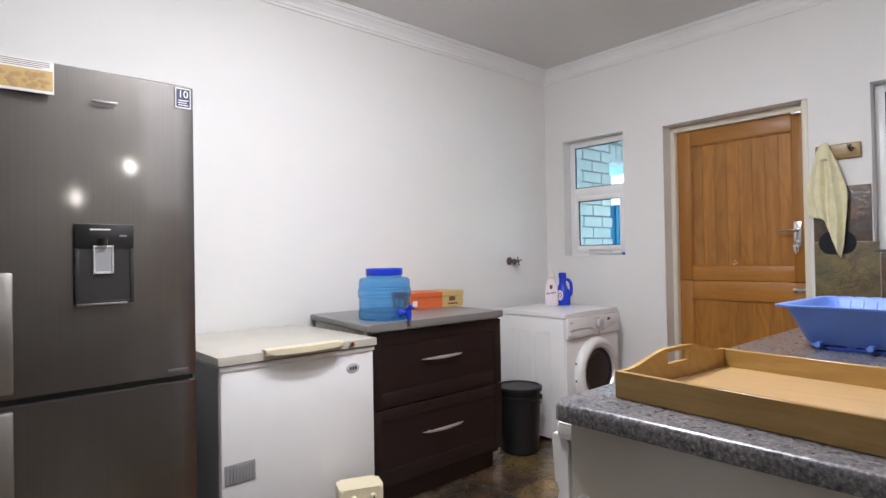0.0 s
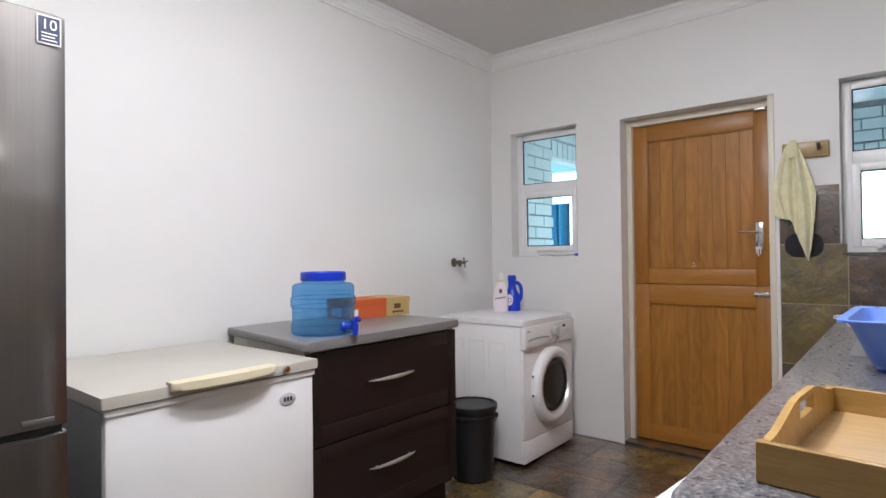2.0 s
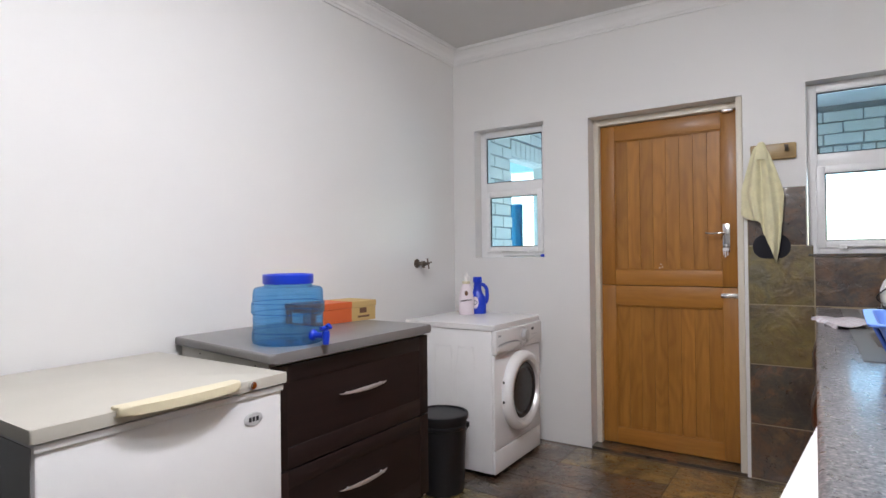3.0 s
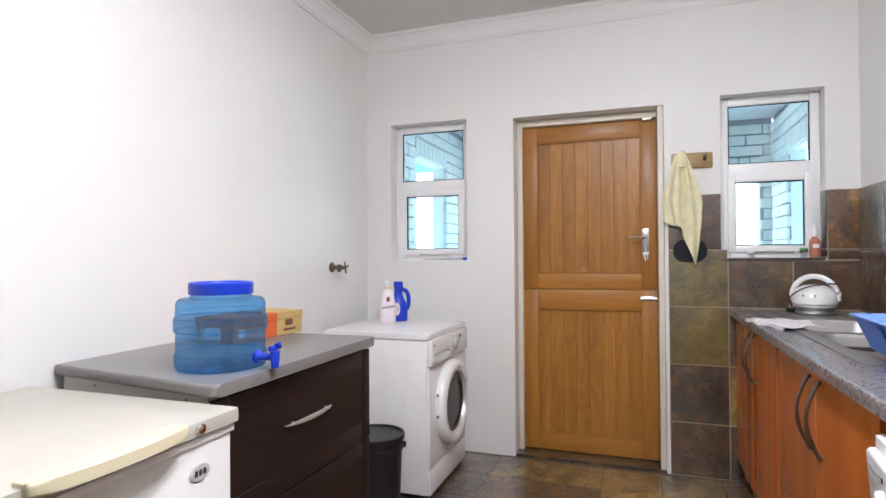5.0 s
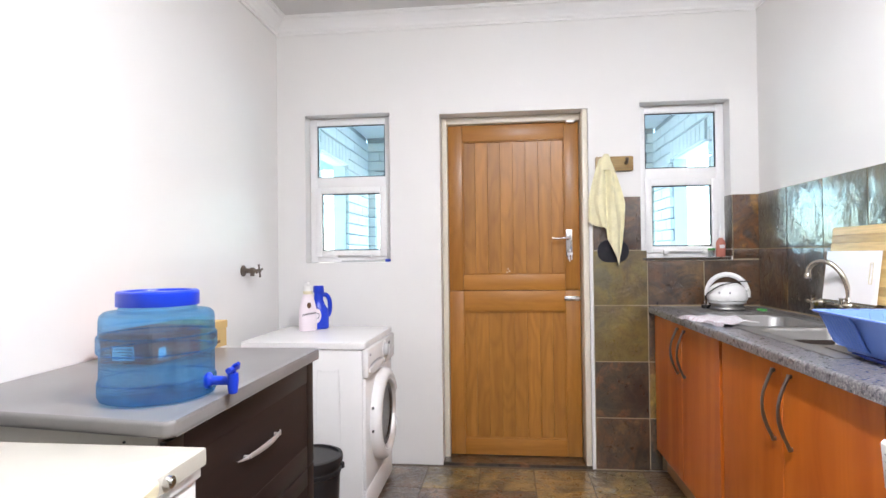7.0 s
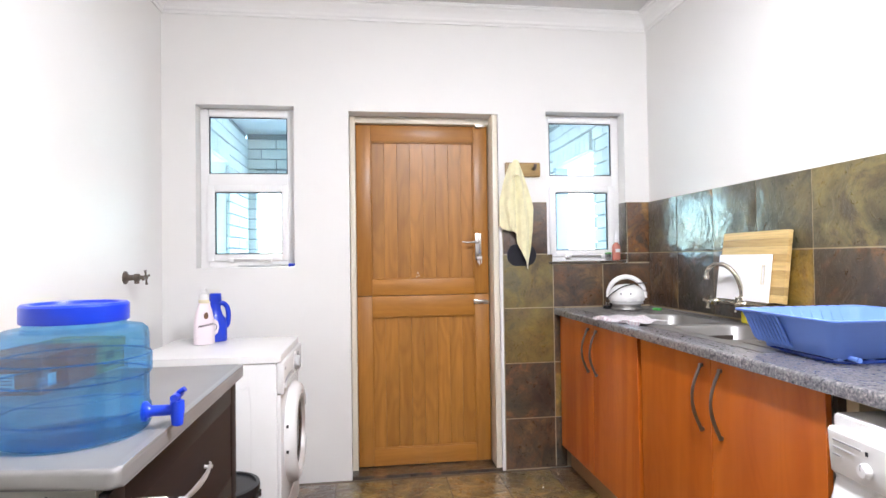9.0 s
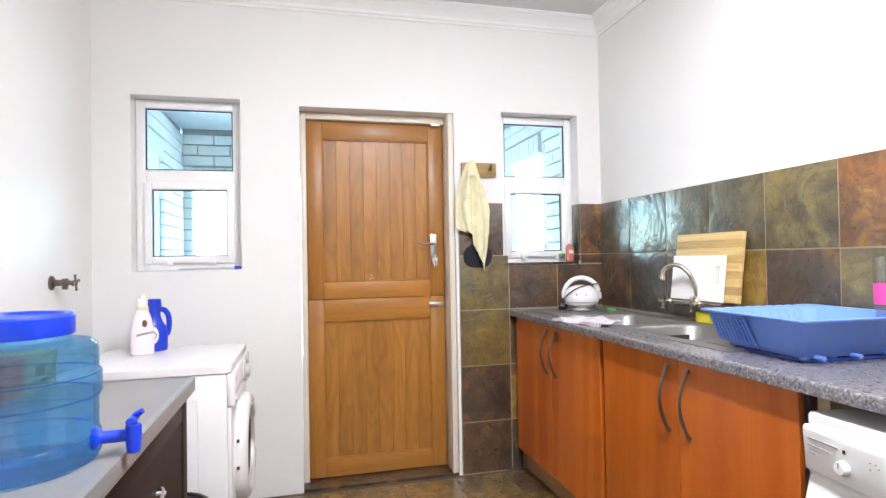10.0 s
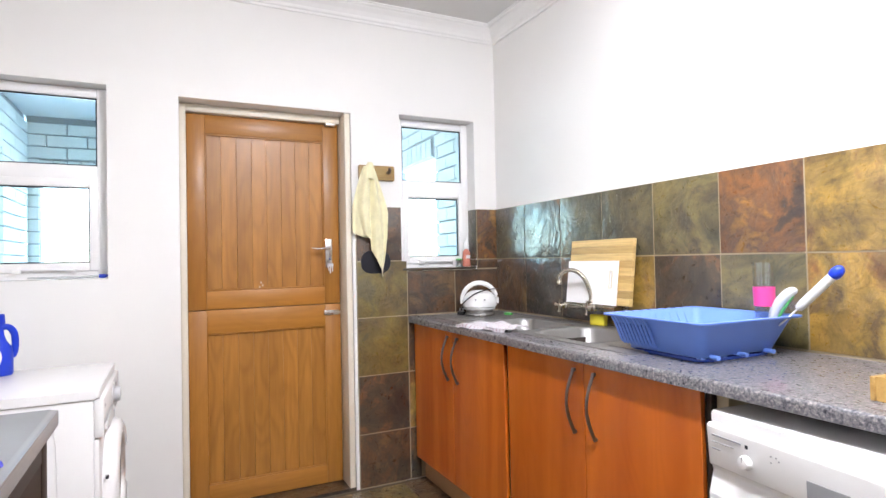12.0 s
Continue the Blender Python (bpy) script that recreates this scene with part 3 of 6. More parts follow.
def window(ya, yb, z0, z1, n):
    """A white two-light casement: fixed light above, opening sash below."""
    w = tagged(new("window_%d" % n), "white framed casement window with a fixed upper light and closed lower sash", "window", kind="structure")
    w.matrix_world = pose(WX + 0.085, 0, 0)
    fx0, fx1 = 0.0, 0.06
    t = 0.045
    zm = z0 + (z1 - z0) * 0.565
    for name, b in (("frame_jamb", (fx0, fx1, ya, ya + t, z0, z1)), ("frame_jamb", (fx0, fx1, yb - t, yb, z0, z1)), ("frame_head", (fx0, fx1, ya + t, yb - t, z1 - t, z1)),
                    ("window_sill", (fx0 - 0.004, fx1, ya + t, yb - t, z0, z0 + 0.04)), ("transom", (fx0 - 0.002, fx1, ya + t, yb - t, zm - 0.050, zm + 0.022))):
        block(name, w, UPVC, *b, 0.004)
    # upper glass
    ua, ub = zm + 0.022, z1 - t
    frame_strip(w, ya + t, yb - t, ua, ub, 0.006, 0.010, 0.018)
    pane = block("pane", w, PANE, 0.022, 0.026, ya + t, yb - t, ua, ub)
    pane.visible_shadow = False
    # sash
    sa, sb, sc, sd = ya + t - 0.006, yb - t + 0.006, z0 + 0.036, zm - 0.044
    sash = tagged(new("sash"), "white opening sash")
    sash.parent = w
    s = 0.038
    for name, b in (("stile", (-0.016, 0.03, sa, sa + s, sc, sd)), ("stile", (-0.016, 0.03, sb - s, sb, sc, sd)), ("rail", (-0.016, 0.03, sa + s, sb - s, sd - s, sd)), ("rail", (-0.016, 0.03, sa + s, sb - s, sc, sc + s))):
        block(name, sash, UPVC, *b, 0.004)
    frame_strip(sash, sa + s, sb - s, sc + s, sd - s, 0.006, 0.0, 0.012)
    pane = block("pane", sash, PANE, 0.012, 0.016, sa + s, sb - s, sc + s, sd - s)
    pane.visible_shadow = False
    # stay bar
    bm = bmesh.new()
    ym = (ya + yb) / 2
    tube(bm, bow((-0.03, ym - 0.12, z0 + 0.040), (-0.03, ym + 0.10, z0 + 0.046), (-0.003, 0, 0.003)), 0.0035, 8)
    box(bm, -0.036, -0.012, ym + 0.08, ym + 0.11, z0 + 0.028, z0 + 0.052, 0.003)
    box(bm, -0.03, -0.012, ym - 0.13, ym - 0.11, z0 + 0.028, z0 + 0.048, 0.003)
    part("stay", bm, UPVC, w, "white peg stay", 40)
    return w


def frame_strip(owner, a, b, c, d, g, x0, x1):
    """The black rubber gasket round a pane."""
    bm = bmesh.new()
    for q in ((x0, x1, a, b, c, c + g), (x0, x1, a, b, d - g, d), (x0, x1, a, a + g, c + g, d - g), (x0, x1, b - g, b, c + g, d - g)):
        box(bm, *q)
    part("gasket", bm, GASKET, owner, "black rubber gasket")


window(W1A + 0.002, W1B - 0.002, WZ0 + 0.002, WZ1 - 0.002, 1)
window(W2A + 0.002, W2B - 0.002, WZ0 + 0.002, WZ1 - 0.002, 2)


def stable_door():
    d = tagged(new("door_1"), "closed varnished teak stable door with tongue and groove panels", "door", kind="structure")
    X = WX + 0.135
    d.matrix_world = pose(X, 0, 0)
    # cream metal frame; its last three boxes are added to stop light leaks
    bm = bmesh.new()
    for q in ((-0.035, 0.075, D1 - 0.034, D1 - 0.002, -0.005, DZ - 0.002), (-0.128, 0.075, D0 + 0.002, D0 + 0.034, -0.005, DZ - 0.002), (-0.035, 0.075, D0 + 0.034, D1 - 0.034, DZ - 0.042, DZ - 0.002),
              (0.0435, 0.075, D0 + 0.032, D0 + 0.056, -0.005, DZ - 0.04), (0.0435, 0.075, D1 - 0.056, D1 - 0.032, -0.005, DZ - 0.04), (0.0435, 0.075, D0 + 0.05, D1 - 0.05, DZ - 0.064, DZ - 0.038)):
        box(bm, *q, 0.004)
    part("door_frame", bm, FRAME_CREAM, d, "cream painted steel door frame", 40)
    ya, yb = D0 + 0.038, D1 - 0.036
    boards = {"upper": (1.023, 2.044, 0.095, 0.10, 8), "lower": (0.014, 1.019, 0.10, 0.122, 8)}
    for leaf_name, (z0, z1, lo, hi, n) in boards.items():
        leaf = tagged(new("leaf"), leaf_name + " leaf of the stable door")
        leaf.parent = d
        st = 0.088
        block("stile", leaf, TEAK, 0, 0.042, ya, ya + st, z0, z1, 0.003)
        block("stile", leaf, TEAK, 0, 0.042, yb - st, yb, z0, z1, 0.003)
        block("rail", leaf, TEAK_Y, 0.0005, 0.0415, ya + st, yb - st, z1 - hi, z1, 0.003)
        block("rail", leaf, TEAK_Y, 0.0005, 0.0415, ya + st, yb - st, z0, z0 + lo, 0.003)
        w = (yb - ya - 2 * st) / n
        for k in range(n):
            y = ya + st + k * w
            block("board", leaf, TEAK_BOARD, 0.015, 0.030, y + 0.0003, y + w - 0.0003, z0 + lo, z1 - hi, 0.0010, segments=1)
        # unseen backing added to stop daylight between the boards
        block("back_board", leaf, TEAK, 0.0302, 0.038, ya + st, yb - st, z0 + lo, z1 - hi)
        bm = bmesh.new()
        for q in ((0.004, 0.012, ya + st, ya + st + 0.008, z0 + lo, z1 - hi), (0.004, 0.012, yb - st - 0.008, yb - st, z0 + lo, z1 - hi), (0.004, 0.012, ya + st + 0.008, yb - st - 0.008, z0 + lo, z0 + lo + 0.008), (0.004, 0.012, ya + st + 0.008, yb - st - 0.008, z1 - hi - 0.008, z1 - hi)):
            box(bm, *q, 0.0025, 1)
        part("beading", bm, TEAK, leaf)
    # unseen bar added behind the split to keep daylight out
    block("weather_bar", d, TEAK_Y, 0.0425, 0.060, ya, yb, 0.98, 1.06, 0.002)
    for y, z in ((D0 + 0.46, 1.135), (D0 + 0.475, 1.128), (D0 + 0.468, 1.150)):
        block("paint_fleck", d, FRAME_CREAM, 0.0142, 0.0150, y, y + 0.006, z, z + 0.008, 0.0, "small pale paint fleck")
    # lever handle and long plate
    yh = 1.032
    h = tagged(new("door_handle"), "chrome lever handle on a long plate")
    h.parent = d
    block("plate", h, CHROME, -0.008, 0, yh - 0.02, yh + 0.02, 1.225, 1.39, 0.003)
    bm = bmesh.new()
    cyl(bm, (-0.045, yh, 1.335), 0.010, 0.04, "x", 16)
    tube(bm, smooth_path([(-0.045, yh, 1.335), (-0.05, yh + 0.03, 1.336), (-0.048, yh + 0.07, 1.333), (-0.046, yh + 0.105, 1.338)]), [0.009] * 10 + [0.008] * 9, 12, flat=0.7)
    part("lever", bm, CHROME, h, "", 50)
    keys = thing("key_bunch", (X - 0.012, yh - 0.002, 1.262), "small bunch of steel keys hanging in the lock", "keys")
    bm = bmesh.new()
    cyl(bm, (-0.028, 0, 0), 0.003, 0.03, "x", 8)
    lathe(bm, [(0.0001, -0.0012), (0.011, -0.0012), (0.011, 0.0012), (0.0001, 0.0012)], (-0.03, 0, -0.002), "y", 14)
    part("key", bm, ALU, keys)
    for k, (dy, l) in enumerate(((-0.008, 0.045), (0.004, 0.055), (0.012, 0.04))):
        bm = bmesh.new()
        box(bm, -0.031, -0.029, dy - 0.006, dy + 0.006, -0.028, -0.012, 0.001, 1)
        box(bm, -0.031, -0.029, dy - 0.0025, dy + 0.0025, -0.012 - l, -0.028)
        part("key", bm, ALU, keys)
    b = tagged(new("bolt"), "small chrome sliding bolt")
    b.parent = d
    block("bolt_plate", b, CHROME, -0.006, 0, D0 + 0.045, D0 + 0.135, 0.958, 0.985, 0.002)
    bm = bmesh.new()
    cyl(bm, (-0.014, D0 + 0.03, 0.972), 0.006, 0.105, "y", 12)
    cyl(bm, (-0.034, D0 + 0.11, 0.972), 0.004, 0.02, "x", 10)
    part("rod", bm, CHROME, b, "", 50)
    block("keep", d, ALU, -0.04, -0.002, D0 + 0.06, D0 + 0.115, DZ - 0.055, DZ - 0.043, 0.002, "small steel door stop at the frame's head")


stable_door()
# unseen strip added behind the leaf against daylight under the door
structure("threshold_strip", [(WX + 0.18, WX + 0.21, D0 + 0.036, D1 - 0.036, 0.0102, 0.032)], SLATES["dark"])
structure("threshold", [(WX + 0.002, WX + WALL_T, D0 + 0.001, D1 - 0.001, -0.1, 0.010)], SLATES["dark"])

# ---- things on the long wall ----


def arc_text(body, size, at, turn, material, name, parent, depth=0.0004, align="CENTER"):
    """Lettering as a thin mesh."""
    cu = bpy.data.curves.new(name, "FONT")
    cu.body, cu.size, cu.extrude, cu.align_x, cu.align_y = body, size, depth, align, "CENTER"
    tmp = bpy.data.objects.new(name, cu)
    scene.collection.objects.link(tmp)
    me = bpy.data.meshes.new_from_object(tmp.evaluated_get(bpy.context.evaluated_depsgraph_get()))
    bpy.data.objects.remove(tmp)
    me.materials.clear()
    me.materials.append(material)
    ob = new(name, me)
    ob.parent = parent
    ob.matrix_parent_inverse = Matrix()
    ob.matrix_basis = Matrix.Translation(at) @ turn
    return ob


FACE_MINUS_Y = Matrix.Rotation(radians(90), 4, "X")
FACE_PLUS_Y = Matrix.Rotation(radians(180), 4, "Z") @ Matrix.Rotation(radians(90), 4, "X")


def fridge():
    f = thing("fridge", (0.59, 1.96, 0), "tall brushed steel fridge freezer with a built-in water dispenser", "fridge")
    X0, X1 = -0.325, 0.322
    block("body", f, DARKSIDE, X0 + 0.004, X1 - 0.004, 0.075, 0.74, 0.03, 1.80, 0.006)
    for dx in (X0 + 0.06, X1 - 0.06):
        bm = bmesh.new()
        cyl(bm, (dx, 0.12, 0), 0.02, 0.032, "z", 14)
        part("foot", bm, BLACK, f)

    def door(name, z0, z1, hole=None):
        bm = bmesh.new()
        n = 24
        cols = []
        for k in range(n + 1):
            u = k / n
            x = X0 + (X1 - X0) * u
            bulge = 0.002 * (1 - (2 * u - 1) ** 2)
            edge = 0.0
            if k in (0, n):
                edge = 0.010
            cols.append((x, -bulge + edge))
        front = [[bm.verts.new((x, y, z)) for x, y in cols] for z in (z0 + 0.004, z1 - 0.004)]
        lip = [[bm.verts.new((x, y + 0.006, z)) for x, y in cols] for z in (z0, z1)]
        back = [[bm.verts.new((x, 0.07, z)) for x, _ in cols] for z in (z0, z1)]
        for a, b in ((front[0], front[1]), (lip[0], front[0]), (front[1], lip[1]), (back[0], lip[0]), (lip[1], back[1]), (back[1], back[0])):
            for k in range(n):
                bm.faces.new((a[k], a[k + 1], b[k + 1], b[k]))
        for k in (0, n):
            bm.faces.new((front[0][k], front[1][k], lip[1][k], back[1][k], back[0][k], lip[0][k]))
        return part(name, bm, FRIDGE, f, "", 35)

    up = door("upper_door", 0.824, 1.82)
    low = door("lower_door", 0.05, 0.808)
    block("seam", f, BLACK, X0 + 0.01, X1 - 0.01, 0.01, 0.09, 0.806, 0.826)
    for name, z0, z1, owner in (("upper_handle", 0.85, 1.19, up), ("lower_handle", 0.32, 0.80, low)):
        h = block(name, owner, HANDLE_GREY, X0 + 0.075, X0 + 0.137, -0.052, -0.022, z0, z1, 0.006, "satin aluminium bar handle")
        for z in (z0 + 0.03, z1 - 0.03):
            block("standoff", owner, BLACK, X0 + 0.09, X0 + 0.12, -0.024, -0.006, z - 0.012, z + 0.012, 0.002)
    # dispenser: a dark glossy surround with a recess and a steel paddle
    a, b, z0, z1 = -0.036, 0.125, 1.086, 1.335
    y = -0.0165
    bm = bmesh.new()
    box(bm, a, b, y - 0.004, y + 0.006, z1 - 0.075, z1, 0.003)
    part("control_panel", bm, BLACK, up, "glossy black control panel", 40)
    bm = bmesh.new()
    box(bm, a, a + 0.012, y - 0.003, y + 0.006, z0, z1 - 0.075, 0.002)
    box(bm, b - 0.012, b, y - 0.003, y + 0.006, z0, z1 - 0.075, 0.002)
    box(bm, a + 0.012, b - 0.012, y - 0.003, y + 0.006, z0, z0 + 0.012, 0.002)
    part("dispenser_surround", bm, RECESS, up, "", 40)
    block("recess", up, RECESS, a + 0.012, b - 0.012, y + 0.0005, y + 0.004, z0 + 0.012, z1 - 0.075)
    m0 = (a + b) / 2 - 0.005
    bm = bmesh.new()
    for q in ((m0 - 0.028, m0 - 0.023, 1.185, 1.265), (m0 + 0.023, m0 + 0.028, 1.185, 1.265), (m0 - 0.028, m0 + 0.028, 1.18, 1.186), (m0 - 0.028, m0 + 0.028, 1.262, 1.268)):
        box(bm, q[0], q[1], y - 0.007, y - 0.001, q[2], q[3], 0.001, 1)
    part("paddle_rim", bm, ALU, up, "bright steel paddle frame")
    block("paddle", up, GREYINK, m0 - 0.023, m0 + 0.023, y - 0.004, y - 0.001, 1.186, 1.262)
    bm = bmesh.new()
    cyl(bm, (m0, y - 0.008, 1.268), 0.011, 0.022, "z", 14)
    part("spout", bm, BLACK, up)
    block("drip_edge", up, HANDLE_GREY, a + 0.004, b - 0.02, y - 0.007, y - 0.001, z0 - 0.003, z0 + 0.004, 0.001)
    block("panel_mark", up, PAPER, m0 - 0.035, m0 + 0.02, y - 0.0047, y - 0.004, 1.316, 1.320)
    block("panel_mark", up, GREYINK, m0 + 0.045, m0 + 0.065, y - 0.0047, y - 0.004, 1.296, 1.302)
    block("badge", up, BADGE_DARK, 0.012, 0.083, -0.0195, -0.016, 1.714, 1.723, 0.001, "small steel name bar")
    block("badge", up, BADGE_DARK, 0.225, 0.290, -0.013, -0.006, 0.842, 0.853, 0.001, "small steel name bar")
    s = thing("sticker", (0.877, 1.958, 1.775), "dark blue square sticker with the number 10 on the fridge", "sticker")
    bm = bmesh.new()
    box(bm, -0.027, 0.023, -0.0035, -0.0027, -0.035, 0.034)
    part("backing", bm, PAPER, s)
    block("field", s, INKBLUE, -0.024, 0.020, -0.0043, -0.0036, -0.031, 0.031)
    arc_text("10", 0.034, (-0.002, -0.0046, 0.012), FACE_MINUS_Y, PAPER, "number", s)
    for k in range(3):
        block("line", s, PAPER, -0.018, 0.014 - 0.004 * (k == 1), -0.0050, -0.0044, -0.010 - 0.008 * k, -0.007 - 0.008 * k)
    c = thing("magnet_card", (0.435, 1.942, 1.76), "fridge magnet card with a brown picture of nuts and blurred lines", "magnet")
    c.rotation_euler = (0, 0, radians(-3))
    block("card", c, PAPER, -0.075, 0.070, -0.008, -0.003, -0.045, 0.052)
    block("picture", c, KRAFT, -0.072, 0.067, -0.0088, -0.0081, -0.037, 0.022)
    rnd = random.Random(3)
    bm = bmesh.new()
    for k in range(26):
        x, z = rnd.uniform(-0.062, 0.058), rnd.uniform(-0.030, 0.010)
        lathe(bm, [(0.0001, -0.0007), (rnd.uniform(0.006, 0.010), -0.0003), (0.0001, 0.0007)], (x, -0.0091, z), "y", 10, (1, rnd.uniform(0.6, 1)))
    part("printed_nuts", bm, PINE_FLOOR, c)
    for k in range(4):
        block("line", c, INKBROWN, -0.065, 0.060 - 0.02 * (k == 3), -0.0086, -0.0081, 0.044 - 0.0055 * k, 0.0458 - 0.0055 * k)


def freezer():
    f = thing("chest_freezer", (1.36, 2.40, 0), "white chest freezer with a beige lid and a long cream handle", "freezer")
    X0, X1, Y0, Y1 = -0.342, 0.343, -0.365, 0.37
    block("body", f, WHITE, X0, X1, Y0, Y1, 0.04, 0.818, 0.012)
    # grey sheet over the white side stands in for the shade on it
    block("side_panel", f, DARKSIDE, X0 - 0.003, X0 - 0.0005, Y0 + 0.012, Y1 - 0.012, 0.05, 0.81)
    block("seal", f, RUBBER, X0 + 0.008, X1 - 0.008, Y0 + 0.01, Y1 - 0.01, 0.815, 0.826)
    bm = bmesh.new()
    slab(bm, round_rect(X0 - 0.012, X1 + 0.010, Y0 - 0.014, Y1 + 0.004, 0.005), 0.824, 0.856, 0.005)
    lid = part("lid", bm, LID, f, "beige freezer lid", 40)
    block("trim", f, WHITE, X0 - 0.002, X1 + 0.002, Y0 - 0.006, Y0 + 0.003, 0.800, 0.8185, 0.003)
    bm = bmesh.new()
    pts = [(-0.175, -0.380), (-0.165, -0.402), (-0.06, -0.420), (0.06, -0.420), (0.155, -0.404), (0.172, -0.380)]
    out = [(p.x, p.y) for p in smooth_path([(x, y, 0) for x, y in pts], 5)] + [(0.172, -0.352), (-0.175, -0.352)]
    slab(bm, out, 0.842, 0.866, 0.006)
    part("lid_handle", bm, CREAM, lid, "long cream plastic handle", 40)
    bm = bmesh.new()
    cyl(bm, (0.215, Y0 - 0.026, 0.842), 0.011, 0.014, "y", 20)
    cyl(bm, (0.215, Y0 - 0.029, 0.842), 0.007, 0.004, "y", 16)
    part("lock", bm, CHROME, lid, "round chrome lock", 40)
    bm = bmesh.new()
    lathe(bm, [(0.0001, -0.003), (0.030, -0.003), (0.034, 0.0)], (0.232, Y0 - 0.0005, 0.735), "y", 28, (1, 0.62))
    part("badge", bm, GREYBADGE, f, "oval silver badge", 40)
    bm = bmesh.new()
    for k in range(3):
        box(bm, 0.214 + k * 0.013, 0.223 + k * 0.013, Y0 - 0.0045, Y0 - 0.003, 0.728, 0.742)
    part("badge_bars", bm, INK, f)
    bm = bmesh.new()
    box(bm, X0 + 0.012, X0 + 0.130, Y0 - 0.003, Y0 + 0.001, 0.375, 0.452, 0.002)
    v = part("vent", bm, GREYINK, f, "grey louvred vent", 40)
    for k in range(9):
        block("slat", v, DARKSIDE, X0 + 0.02 + k * 0.012, X0 + 0.026 + k * 0.012, Y0 - 0.006, Y0 - 0.0025, 0.383, 0.444)


def fan_heater():
    h = thing("fan_heater", (1.525, 1.895, 0), "small cream plastic fan heater with a slotted grille and two knobs", "heater", turn=-22)
    bm = bmesh.new()
    slab(bm, round_rect(-0.09, 0.09, -0.06, 0.06, 0.02), 0.012, 0.295, 0.012)
    part("casing", bm, CREAM, h, "", 40)
    bm = bmesh.new()
    box(bm, -0.068, 0.068, -0.063, -0.058, 0.04, 0.225, 0.003)
    g = part("grille", bm, CREAM, h, "", 40)
    for k in range(9):
        block("slot", g, BLACK, -0.062, 0.062, -0.0645, -0.0628, 0.052 + k * 0.0185, 0.062 + k * 0.0185)
    for x in (-0.035, 0.045):
        bm = bmesh.new()
        lathe(bm, [(0.013, 0.0), (0.013, -0.006), (0.010, -0.014), (0.0001, -0.014)], (x, -0.06, 0.258), "y", 20)
        part("knob", bm, CREAM, h, "", 40)
        bm = bmesh.new()
        cyl(bm, (x, -0.0755, 0.258), 0.004, 0.0012, "y", 10)
        part("knob_mark", bm, INK, h)
    block("text_bar", h, GREYINK, -0.075, -0.05, -0.0612, -0.0598, 0.236, 0.241)
    for x in (-0.062, 0.062):
        block("foot", h, BLACK, x - 0.02, x + 0.02, -0.05, 0.06, 0.0, 0.014, 0.003)


